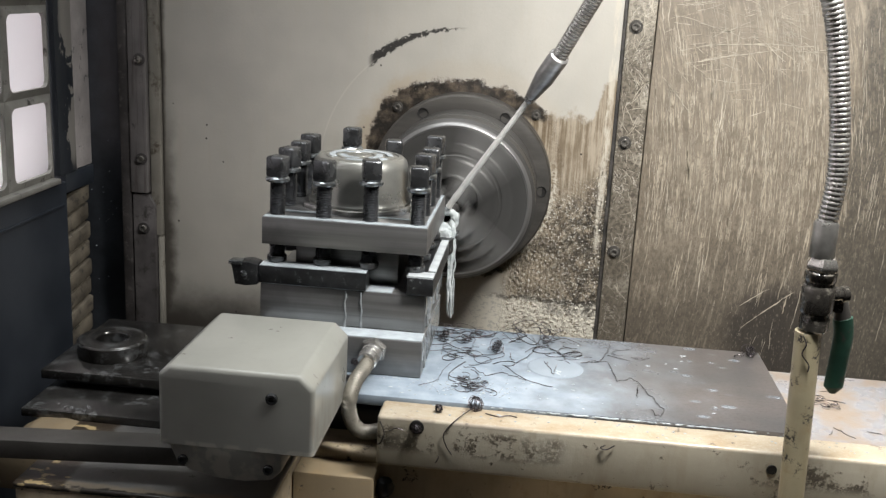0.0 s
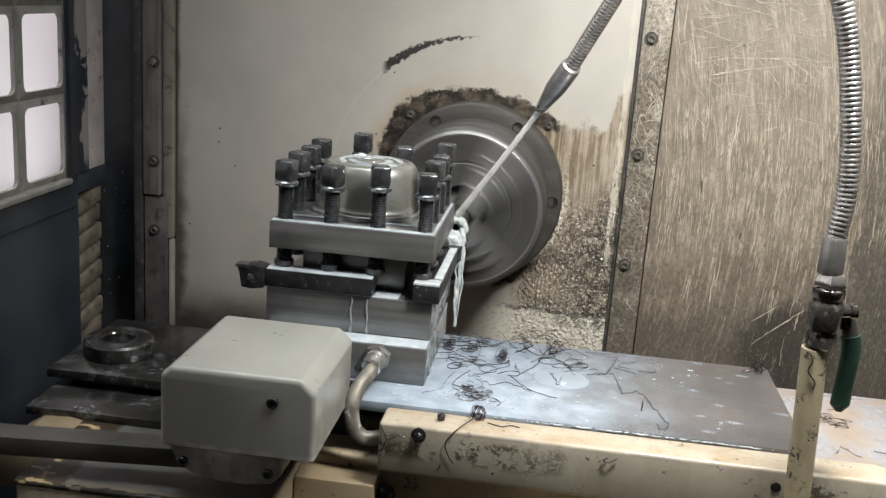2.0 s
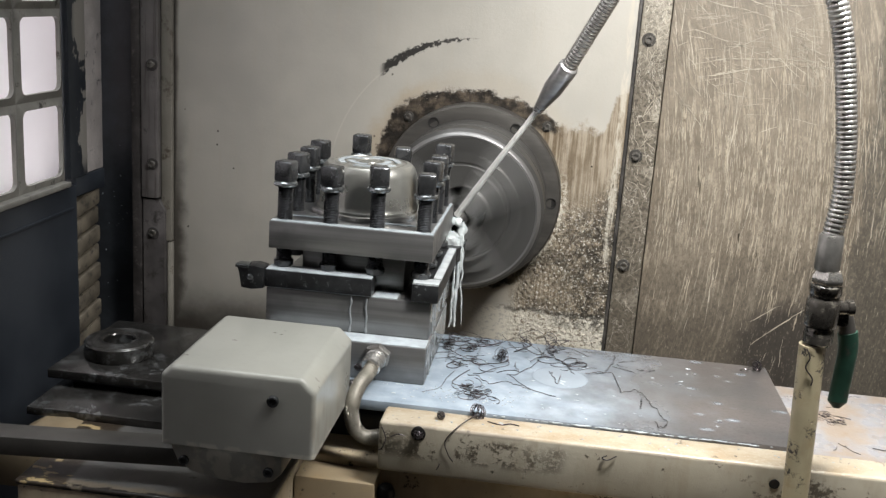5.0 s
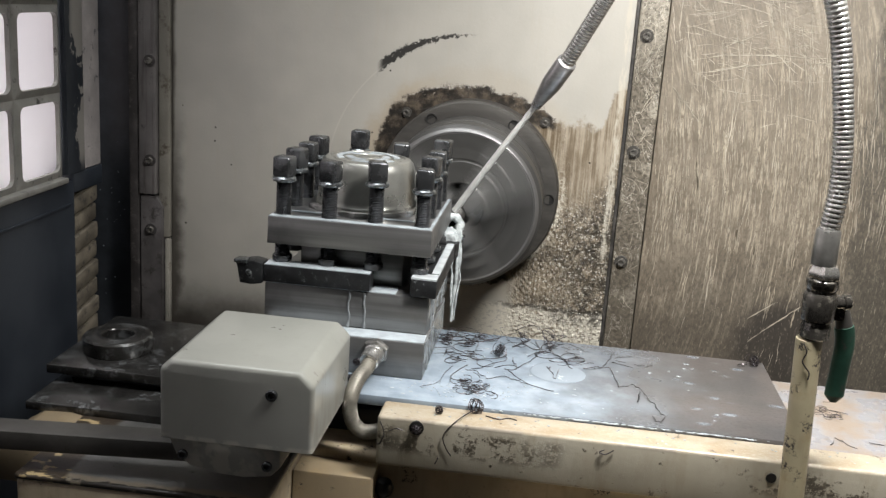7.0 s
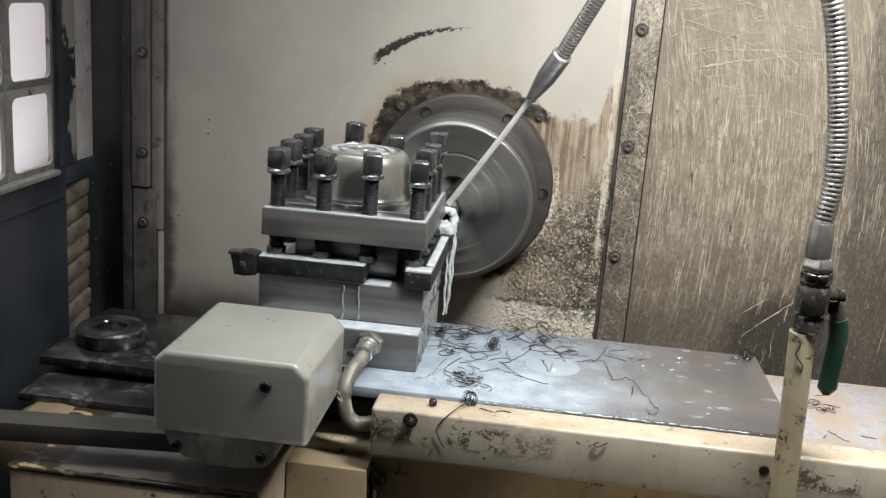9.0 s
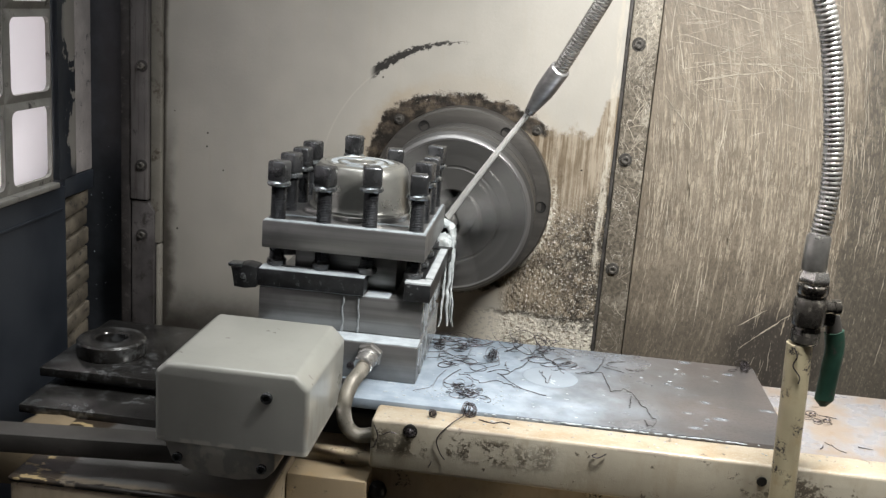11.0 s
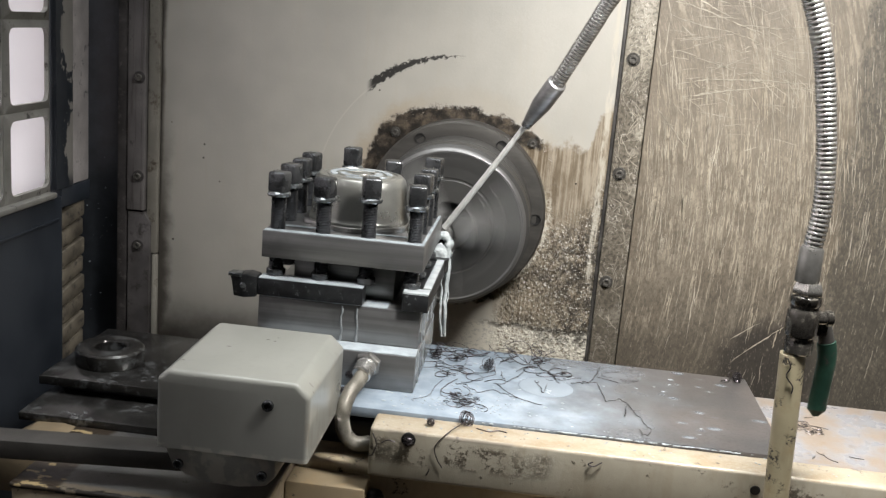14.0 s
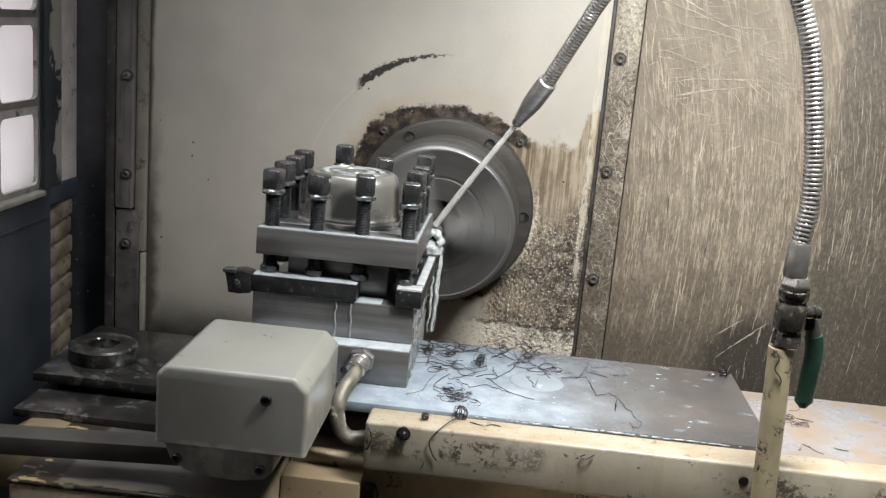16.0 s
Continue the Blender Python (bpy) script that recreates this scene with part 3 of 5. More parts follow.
def solid(name, bm, mat, base, label, category="", group="", kind="", ride=False):
    ob = new(name, mesh_of(name, bm, mat, base))
    ob.location = base
    ORIGIN[ob.name] = Vector(base)
    if ride:
        CARRIED.append(ob)
    return tagged(ob, label, category, group, kind)


B = bmesh.new
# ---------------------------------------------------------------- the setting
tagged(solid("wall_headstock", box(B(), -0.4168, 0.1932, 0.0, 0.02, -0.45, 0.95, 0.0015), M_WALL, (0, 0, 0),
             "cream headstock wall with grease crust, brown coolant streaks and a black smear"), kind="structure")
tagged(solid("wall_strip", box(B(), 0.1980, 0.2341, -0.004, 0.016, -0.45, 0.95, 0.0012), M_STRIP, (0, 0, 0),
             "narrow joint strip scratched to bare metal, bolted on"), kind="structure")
tagged(solid("wall_panel", box(B(), 0.2355, 1.1, -0.0015, 0.018, -0.45, 0.95, 0.001), M_PANEL, (0, 0, 0),
             "brown sheet panel scored all over by swinging chips"), kind="structure")
tagged(solid("wall_backing", box(B(), -0.62, 1.12, 0.03, 0.05, -0.45, 0.95, 0), M_DARK, (0, 0, 0), "near-black sheet standing in for shade behind the wall joints and door gap"), kind="structure")
tagged(solid("wall_right", box(B(), 1.1, 1.12, -1.0, 0.03, -0.45, 0.95, 0), M_PANEL, (0, 0, 0), "brown stained side sheet of the enclosure"), kind="structure")
tagged(solid("chip_tray", box(B(), -0.62, 1.12, -1.0, 0.05, -0.95, -0.4502, 0), M_FLOOR, (0, 0, 0), "dark oily machine base and chip tray under the bed"), kind="structure")


def hex_bolt(base, axis, r, group, label, mat=None):
    """A washer with a round socket-head screw in it."""
    ob = thing("wall_screw", base, label, "screw", group)
    a = Vector(axis)
    part("washer", lathe(B(), [(0, 0.0), (r * 1.55, 0.0), (r * 1.6, 0.0006), (r * 1.5, 0.0016), (0, 0.0016)], base, a, 24), mat or M_SCREW, ob)
    part("head", lathe(B(), [(r, 0.001), (r, 0.0048), (r * 0.85, 0.006), (r * 0.52, 0.006), (r * 0.48, 0.003), (0, 0.003)], base, a, 20), M_SCREW, ob)
    return ob


for z in (0.471, 0.3236, 0.1753, 0.0275, -0.12):
    hex_bolt((0.2095, -0.004, z), (0, -1, 0), 0.0056, "screws of the joint strip", "oily socket screw with washer in the joint strip")
for x, z in ((-0.0918, 0.2026), (0.0918, 0.2036)):
    hex_bolt((x, 0.0, z), (0, -1, 0), 0.0044, "screws round the spindle cover", "greasy socket screw in the headstock wall")



def score(bm, rng, x, z, heading, bend, length, width, y, bounds):
    """One wavering score line of uneven width on an upright sheet; it stops at the sheet's edge."""
    n = max(6, int(length / 0.004))
    a, step, row = heading, length / n, []
    for j in range(n + 1):
        a = heading + bend * step * j + rng.gauss(0, 0.10)
        x, z = x + math.cos(a) * step, z + math.sin(a) * step
        if not (bounds[0] < x < bounds[1] and bounds[2] < z < bounds[3]):
            break
        w = width * (0.35 + rng.random()) * math.sin(math.pi * (j + 0.5) / (n + 1)) ** 0.5
        row.append((x - math.sin(a) * w, x + math.sin(a) * w, z + math.cos(a) * w, z - math.cos(a) * w))
    v = [(bm.verts.new((p, y, r)), bm.verts.new((q, y, t))) for p, q, r, t in row]
    for (a0, a1), (b0, b1) in zip(v, v[1:]):
        bm.faces.new((a0, a1, b1, b0))


def scratches():
    """Scores cut by whirling chips: arcs round the spindle, with a band of level ones above."""
    rng, bm, edge = random.Random(17), B(), (0.2375, 0.9, -0.25, 0.6)
    for i in range(1300):
        x, z = rng.uniform(0.24, 0.62), rng.triangular(-0.12, 0.46, 0.20)
        if z < 0.05 and rng.random() < 0.55:
            continue
        tilt = radians(90 + rng.gauss(0, 3)) + (z - 0.10) * 0.75
        long = i % 12 == 0
        score(bm, rng, x, z, tilt, 1.1, rng.uniform(0.035, 0.10) if long else rng.uniform(0.006, 0.030),
              rng.uniform(0.00025, 0.00062) if long else rng.uniform(0.00012, 0.00034), -0.0018, edge)
    for i in range(110):
        x, z = rng.uniform(0.238, 0.42), rng.gauss(0.335, 0.045)
        score(bm, rng, x, z, radians(rng.gauss(-4, 20)), rng.gauss(-2, 3), rng.uniform(0.012, 0.055), rng.uniform(0.0002, 0.0005), -0.0021, edge)
    for x, z, heading, bend, length in ((0.262, 0.296, 12, -1.2, 0.17), (0.273, 0.280, 16, -0.8, 0.12), (0.244, 0.420, -24, 1.0, 0.09), (0.25, 0.405, -20, 0.8, 0.13), (0.245, 0.385, -14, 0.6, 0.10),
                                        (0.386, -0.069, 48, -2.5, 0.085), (0.380, -0.036, 38, -2.0, 0.045), (0.246, 0.268, -50, 1.0, 0.06), (0.34, 0.335, -96, 0.6, 0.13), (0.33, 0.27, -91, -0.4, 0.11), (0.385, 0.31, -76, -1.4, 0.08)):
        score(bm, rng, x, z, radians(heading), bend, length, 0.0007, -0.0024, edge)
    return bm


def streaks():
    """Broad ragged wear streaks, nearly upright, bowed round the spindle."""
    rng, bm, edge = random.Random(41), B(), (0.2375, 0.9, -0.10, 0.42)
    for i in range(330):
        x, z = rng.uniform(0.245, 0.50), rng.triangular(-0.06, 0.30, 0.12)
        tilt = radians(90 + rng.gauss(0, 2)) + (z - 0.10) * 0.75
        score(bm, rng, x, z, tilt, 1.1, rng.uniform(0.02, 0.08), rng.uniform(0.0004, 0.0010), -0.0016 - 0.00002 * (i % 9), edge)
    return bm


tagged(solid("wall_seam", box(B(), 0.1933, 0.1979, 0.0008, 0.016, -0.45, 0.95, 0.0008, 2), M_SEAM, (0, 0, 0), "black grime-filled groove beside the joint strip"), kind="structure")


def strip_scratches():
    """Short crossing scores on the joint strip, thickest at eye height."""
    rng, bm = random.Random(29), B()
    for _ in range(190):
        x, z = rng.uniform(0.200, 0.232), rng.triangular(-0.08, 0.5, 0.30)
        up = rng.random() < 0.35
        score(bm, rng, x, z, radians(rng.gauss(95, 12) if up else rng.uniform(-70, 70)), rng.gauss(0, 14), rng.uniform(0.006, 0.040), rng.uniform(0.00012, 0.00050), -0.0044, (0.1992, 0.2332, -0.3, 0.6))
    return bm


solid("strip_scratches", strip_scratches(), M_SCRATCH, (0, 0, 0), "bright crossing scratches on the joint strip", "scratches", kind="stuff")
solid("wear_streaks", streaks(), M_STREAK, (0, 0, 0), "dull pale wear streaks on the brown sheet", "scratches", kind="stuff")
solid("scratch_marks", scratches(), M_SCRATCH, (0, 0, 0), "pale scores cut into the brown sheet by chips", "scratches", kind="stuff")

def spatter():
    """Tiny drops clinging to the dark sheet in the door gap."""
    rng, bm = random.Random(33), B()
    for _ in range(20):
        r = rng.uniform(0.0004, 0.0011)
        bmesh.ops.create_icosphere(bm, subdivisions=1, radius=r, matrix=Matrix.Translation((rng.gauss(-0.515, 0.012), 0.0298, rng.gauss(0.0, 0.06))))
    return bm


solid("coolant_spatter", spatter(), M_FILM, (-0.515, 0.03, 0), "tiny coolant drops on the dark sheet", "coolant", kind="stuff")

# left post, trim and dark gap
post = thing("door_post", (-0.448, -0.014, -0.45), "grey door post with rust stains and screws", "post", kind="structure")
part("upper_plate", box(B(), -0.4585, -0.4342, -0.0146, 0.012, 0.062, 0.95, 0.002), M_GREYPOST, post)
# lower plate in a darker grey than the upper one
part("lower_plate", prism(B(), [(-0.4570, -0.45), (-0.4255, -0.45), (-0.4255, 0.045), (-0.4340, 0.0595), (-0.4570, 0.0595)], -0.0125, 0.012, "y", 0.0012), M_LOWPOST, post, "lower plate, darker than the upper, with black patches")
# dark brown-grey strip between the door gap and the plates
part("edge_bead", box(B(), -0.4735, -0.4590, -0.012, 0.01, -0.45, 0.95, 0.0025), M_EDGEBEAD, post, "dark brown-grey edge strip of the post")
trim = tagged(solid("trim", box(B(), -0.4336, -0.4175, -0.0065, 0.012, 0.0, 0.95, 0.003), M_TRIM, (0, 0, 0), "cream painted trim beside the door post"), kind="structure")
tagged(solid("trim_lower", box(B(), -0.4250, -0.4175, -0.0065, 0.012, -0.45, -0.0005, 0.003), M_TRIM, (0, 0, 0), "cream trim strip running down to the bed"), kind="structure")
for z in (0.2452, 0.1104, 0.0124, 0.38):
    hex_bolt((-0.4418, -0.0146 if z > 0.06 else -0.0125, z), (0, -1, 0), 0.0052, "screws of the door post", "dirty screw with a rust run in the door post", M_EDGEBEAD)

# sliding door with a glazed grid, along the operator's side
DX = -0.5025
door = thing("door_1", (DX, -0.7, -0.45), "closed dark navy machine door with a glazed window grid", "door", kind="structure")
part("lower_panel", box(B(), DX - 0.03, DX, -1.0, -0.112, -0.45, 0.093, 0.002), M_NAVY, door)
part("rail", box(B(), DX - 0.028, DX + 0.005, -1.0, -0.135, 0.0945, 0.1015, 0.0015), M_MULL, door, "beige sill rail under the window")
part("lower_bead", box(B(), DX, DX + 0.003, -1.0, -0.125, 0.063, 0.0665, 0.001), M_NAVY, door)
part("stile", box(B(), DX - 0.010, DX + 0.001, -0.1285, -0.0830, 0.1025, 0.95, 0.001), M_NAVY, door, "navy stile with peeling paint")
part("corner_plate", box(B(), DX - 0.020, DX - 0.001, -0.1110, -0.030, 0.0765, 0.1020, 0.0012), M_NAVY, door)
window = part("window_grid", box(B(), DX - 0.022, DX - 0.010, -1.0, -0.139, 0.858, 0.95, 0.001), M_MULL, door)


def pane_frame(y1, z0, py, pz, w, h, r, x0, x1):
    """One cell of the grid: a square rim with a round-cornered opening."""
    y0, z1, bm = y1 - py, z0 + pz, B()
    ya, za = y1 - py / 2 - w / 2, z0 + pz / 2 - h / 2
    inner, outer = [], []
    for cy, cz, sy, sz, a0 in ((ya + w - r, za + h - r, y1, z1, 0), (ya + r, za + h - r, y0, z1, 90), (ya + r, za + r, y0, z0, 180), (ya + w - r, za + r, y1, z0, 270)):
        for q in range(5):
            a = radians(a0 + q * 22.5)
            inner.append((cy + r * math.cos(a), cz + r * math.sin(a)))
            outer.append((sy, sz))
    n = len(inner)
    fr = [bm.verts.new((x1, *p)) for p in inner]
    bk = [bm.verts.new((x0, *p)) for p in inner]
    of = [bm.verts.new((x1 - 0.003, *p)) for p in outer]
    for i in range(n):
        j = (i + 1) % n
        bm.faces.new((fr[i], fr[j], bk[j], bk[i]))
        if i % 5 == 4:
            bm.faces.new((of[i], of[j], fr[j], fr[i]))
        else:
            bm.faces.new((of[i], fr[j], fr[i]))
    bmesh.ops.recalc_face_normals(bm, faces=bm.faces)
    return bm


CELL_Y, CELL_Z = 0.108, 0.107
for i in range(7):
    for j in range(7):
        y, z = -0.130 - i * CELL_Y, 0.1005 + j * CELL_Z
        part("pane_frame", pane_frame(y, z, CELL_Y, CELL_Z, 0.0905, 0.0890, 0.010, DX - 0.0095, DX - 0.004), M_MULL, window)
        pane = part("pane", box(B(), DX - 0.0135, DX - 0.0115, y - CELL_Y + 0.002, y - 0.002, z + 0.002, z + CELL_Z - 0.002, 0), M_GLASS, window)
        pane.visible_shadow = False
tagged(solid("backdrop", box(B(), DX - 0.049, DX - 0.045, -1.2, -0.045, 0.0955, 0.95, 0), M_DAY, (0, 0, 0), "pale daylight outside the door's window"), kind="structure")
tagged(solid("jamb", box(B(), DX - 0.020, DX - 0.002, -0.0820, -0.032, 0.103, 0.95, 0.0015), M_JAMB, (0, 0, 0), "grey primed door jamb with paint peeled off"), kind="structure")
# rippled cream strip built from slanted folds below the jamb
bel = thing("bellows", (DX, -0.07, -0.45), "dirty cream ribbed strip below the jamb", "bellows", kind="structure")
for i in range(19):
    z = 0.074 - i * 0.0265
    fold = prism(B(), [(-0.108, z - 0.006), (-0.108, z - 0.029), (-0.040, z - 0.020), (-0.040, z + 0.004)], DX - 0.03, DX - 0.003 - 0.002 * (i % 2), "x", 0.004)
    part("fold", fold, M_RIBBED, bel)
tagged(solid("wall_left_back", box(B(), -0.62, -0.556, -0.037, 0.03, -0.45, 0.95, 0), M_DARK, (0, 0, 0), "near-black block standing in for the shaded recess behind the door jamb"), kind="structure")

# the workshop behind the camera
tagged(solid("floor", box(B(), -4, 4, -6, 1.5, -0.98, -0.95, 0), M_FLOOR, (0, 0, 0), "dark oily workshop floor"), kind="structure")
tagged(solid("wall_south", box(B(), -4, 4, -6.1, -6.0, -0.95, 3.0, 0), M_ROOM, (0, 0, 0), "pale grey workshop wall"), kind="structure")
tagged(solid("wall_east", box(B(), 4.0, 4.1, -6, 1.5, -0.95, 3.0, 0), M_ROOM, (0, 0, 0), "pale grey workshop wall"), kind="structure")
tagged(solid("wall_west", box(B(), -4.1, -4.0, -6, 1.5, -0.95, 3.0, 0), M_ROOM, (0, 0, 0), "pale grey workshop wall"), kind="structure")
tagged(solid("wall_north", box(B(), -4, 4, 1.5, 1.6, -0.95, 3.0, 0), M_ROOM, (0, 0, 0), "pale grey workshop wall"), kind="structure")
tagged(solid("ceiling", box(B(), -4, 4, -6, 1.5, 3.0, 3.1, 0), M_ROOM, (0, 0, 0), "pale grey workshop ceiling"), kind="structure")

# ---------------------------------------------------------------- spindle, chuck and workpiece
SPINNING, FLOWING = [], []
C = (0, 0, AXIS_Z)
cover = thing("spindle_cover", C, "dull steel spindle cover ring with six screw holes", "cover ring")
part("ring", lathe(B(), [(0.02, 0), (0.1185, 0), (0.1185, 0.034), (0.1160, 0.0375), (0.104, 0.040), (0.02, 0.040)], C, (0, -1, 0), 96), M_FLANGE, cover)
for i in range(6):
    a = radians(60 * i)
    p = (0.106 * math.cos(a), -0.0382, AXIS_Z + 0.106 * math.sin(a))
    part("screw_hole", lathe(B(), [(0, 0.0012), (0.0052, 0.0012), (0.0058, 0.0022), (0.0072, 0.0024), (0.0074, 0.0)], p, (0, -1, 0), 20), M_HOLE, cover)

CH = (0, -0.041, AXIS_Z)
chuck = thing("lathe_chuck", CH, "spinning three-jaw lathe chuck in oily dark steel", "chuck")
part("body", lathe(B(), [(0.03, 0), (0.0985, 0), (0.1, 0.0015), (0.1, 0.048), (0.0985, 0.050), (0.0985, 0.052), (0.1, 0.054), (0.1, 0.088), (0.0945, 0.0955), (0.0925, 0.0970),
                         (0.088, 0.0966), (0.060, 0.0966), (0.059, 0.0958), (0.057, 0.0958), (0.056, 0.0966), (0.031, 0.0966), (0.029, 0.0946), (0.028, 0.02), (0, 0.02)], CH, (0, -1, 0), 128), M_CHUCK, chuck)
# brighter steel puts the rim's highlight into its colour
part("rim", lathe(B(), [(0.0900, 0.0969), (0.0920, 0.0976), (0.0945, 0.0960), (0.0962, 0.0934), (0.0950, 0.0925), (0.0900, 0.0950)], CH, (0, -1, 0), 128), M_RIM, chuck, "bevelled rim, paler to carry the edge highlight")
for i in range(3):
    turn = Matrix.Translation(CH) @ Matrix.Rotation(radians(120 * i + 40), 4, "Y") @ Matrix.Translation(-Vector(CH))
    y = CH[1] - 0.0966
    bm = B()
    prism(bm, [(0.0126, y + 0.002), (0.0126, y - 0.046), (0.038, y - 0.046), (0.0385, y - 0.034), (0.055, y - 0.034), (0.0555, y - 0.022),
               (0.072, y - 0.022), (0.0725, y - 0.010), (0.091, y - 0.010), (0.091, y + 0.002)], AXIS_Z - 0.014, AXIS_Z + 0.014, "z", 0.0012)
    bmesh.ops.transform(bm, matrix=turn, verts=bm.verts)
    part("jaw", bm, M_JAW, chuck, "stepped bright steel jaw")
    bm = lathe(B(), [(0, 0.001), (0.005, 0.001), (0.0065, 0.0004), (0.007, 0.0)], (0.079, y - 0.0, AXIS_Z), (0, -1, 0), 16)
    bmesh.ops.transform(bm, matrix=turn @ Matrix.Translation(CH) @ Matrix.Rotation(radians(60), 4, "Y") @ Matrix.Translation(-Vector(CH)), verts=bm.verts)
    part("key_socket", bm, M_HOLE, chuck)
SPINNING.append((chuck, 80.1, -78.0))
WK = (0, -0.15, AXIS_Z)
work = solid("workpiece", lathe(B(), [(0.0124, -0.015), (0.0124, 0.045), (0.0118, 0.046), (0.0118, 0.0745), (0.0110, 0.0755), (0.0062, 0.0755), (0.0055, 0.0748), (0.0055, 0.02), (0, 0.02)], WK, (0, -1, 0), 48),
             M_WORK, WK, "turned steel tube spinning in the chuck jaws", "workpiece")
part("bore", lathe(B(), [(0.0054, 0.070), (0.0053, 0.050), (0, 0.050)], WK, (0, -1, 0), 32), M_HOLE, work, "dark bore of the tube")
SPINNING.append((work, 80.1, 0.0))

# ---------------------------------------------------------------- cross slide, beam, saddle
slide = solid("cross_slide", box(B(), -0.165, 0.350, -0.4785, -0.2747, -0.010, 0.0, 0.0008), M_SLIDE, (0, 0, 0),
              "flat ground steel cross slide flooded with milky blue coolant", "cross slide", ride=True)
beam = thing("front_beam", (0.3, -0.497, -0.0497), "yellowed cream beam with chipped and stained enamel", "beam", ride=True)
part("bar", box(B(), -0.0220, 0.95, -0.5155, -0.4795, -0.0497, -0.0025, 0.0034, 4), M_BEAM, beam)
part("bore", lathe(B(), [(0, 0.0008), (0.0052, 0.0008), (0.0064, 0.0004), (0.0068, -0.001)], (0.0131, -0.5155, -0.0103), (0, -1, 0), 20), M_HOLE, beam, "black screw hole with swarf stuck in it")
part("bore", lathe(B(), [(0, 0.0008), (0.0042, 0.0008), (0.0048, -0.001)], (0.3170, -0.5155, -0.0185), (0, -1, 0), 16), M_HOLE, beam)
saddle = thing("saddle", (0.1, -0.4, -0.45), "cream cast lathe saddle with worn enamel, below the slide", "machine saddle", ride=True)
part("apron", box(B(), -0.097, 0.95, -0.480, -0.30, -0.45, -0.0565, 0.006, 3), M_CAST, saddle)
part("apron_step", box(B(), -0.0970, -0.0235, -0.514, -0.481, -0.45, -0.0650, 0.002, 2), M_STAINED, saddle, "cream step of the apron beside the foot")
part("saddle_top", box(B(), 0.28, 0.95, -0.4770, -0.298, -0.0300, -0.0105, 0.001), M_SADDLE, saddle, "rust-stained pale top face, wet with coolant")
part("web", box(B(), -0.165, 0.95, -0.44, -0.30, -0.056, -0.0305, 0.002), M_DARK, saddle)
foot = part("left_foot", box(B(), -0.3135, -0.098, -0.5975, -0.449, -0.45, -0.0605, 0.003, 3), M_CAST, saddle, "cream casting with paint worn off its edge")
part("foot_top", box(B(), -0.3150, -0.098, -0.5985, -0.449, -0.0603, -0.0550, 0.0025, 3), M_FOOT, foot, "grey grimy top face with chipped rim")
part("boss", prism(B(), [(-0.37, -0.10), (-0.37, -0.066), (-0.352, -0.0545), (-0.325, -0.053), (-0.30, -0.058), (-0.27, -0.085), (-0.26, -0.10)], -0.535, -0.47, "y", 0.002), M_STAINED, saddle)
part("lower_ledge", box(B(), 0.105, 0.95, -0.560, -0.4805, -0.45, -0.121, 0.012, 3), M_CAST, saddle)
lever = thing("lock_lever", (-0.020, -0.480, -0.1157), "small clamping lever with a black ball knob", "lever", ride=True)
part("stem", lathe(B(), [(0, 0), (0.0032, 0), (0.0028, 0.03), (0, 0.03)], (-0.0210, -0.487, -0.1177), (0.12, -0.15, 1), 12), M_NUT, lever)
part("knob", lathe(B(), [(0, -0.0095), (0.005, -0.0085), (0.0088, -0.003), (0.009, 0.002), (0.006, 0.0075), (0, 0.009)], (-0.0166, -0.492, -0.0836), (0.12, -0.15, 1), 20), M_RUBBER, lever)
part("pivot", lathe(B(), [(0, 0), (0.008, 0), (0.008, 0.012), (0.006, 0.015), (0, 0.015)], (-0.0199, -0.4798, -0.1157), (0, -1, 0), 20), M_NUT, lever)

# black-rimmed disc of unknown use on the apron, blue-grey inside
sight = thing("rimmed_disc", (-0.0720, -0.4805, -0.1500), "round disc with a black rim and a blue-grey centre", "sight glass", ride=True)
part("rim", lathe(B(), [(0.0165, 0), (0.0225, 0), (0.0235, 0.002), (0.0225, 0.0055), (0.0180, 0.006), (0.0165, 0.004)], (-0.0720, -0.4805, -0.1500), (0, -1, 0), 40), M_RUBBER, sight)
part("lens", lathe(B(), [(0.0170, 0.001), (0.0170, 0.003), (0.009, 0.0042), (0, 0.0046)], (-0.0720, -0.4805, -0.1500), (0, -1, 0), 32), M_POOL, sight, "dull blue-grey centre")

# left slideway with a ring lying on it
left = thing("slideway", (-0.28, -0.38, -0.10), "stepped dark slideway plates wet with oil and coolant", "slideway", ride=True)
part("upper_plate", box(B(), -0.378, -0.166, -0.4245, -0.262, -0.0385, -0.0290, 0.0012), M_SLIDE2, left)
part("neck", box(B(), -0.360, -0.166, -0.408, -0.270, -0.0475, -0.0385, 0), M_DARK, left)
part("lower_plate", box(B(), -0.372, -0.166, -0.4765, -0.270, -0.0555, -0.0470, 0.0012), M_SLIDE2, left)
part("core", box(B(), -0.345, -0.166, -0.455, -0.270, -0.45, -0.0555, 0), M_DARK, left)
RC = (-0.3295, -0.3640, -0.0290)
ring = solid("steel_ring", lathe(B(), [(0.0165, 0.0005), (0.0345, 0), (0.0355, 0.0015), (0.0355, 0.0150), (0.0335, 0.0172), (0.0215, 0.0185), (0.0170, 0.0175), (0.0160, 0.016), (0.0165, 0.0005)], RC, (0, 0, 1), 48),
             M_SLIDE2, RC, "oily steel ring lying on the slideway", "ring", ride=True)
plug = solid("ring_core", lathe(B(), [(0.0, 0.0), (0.0152, 0.0), (0.0152, 0.003), (0.010, 0.004), (0, 0.004)], RC, (0, 0, 1), 24), M_DARK, RC, "near-black disc in the steel ring's hole", "screw", ride=True)
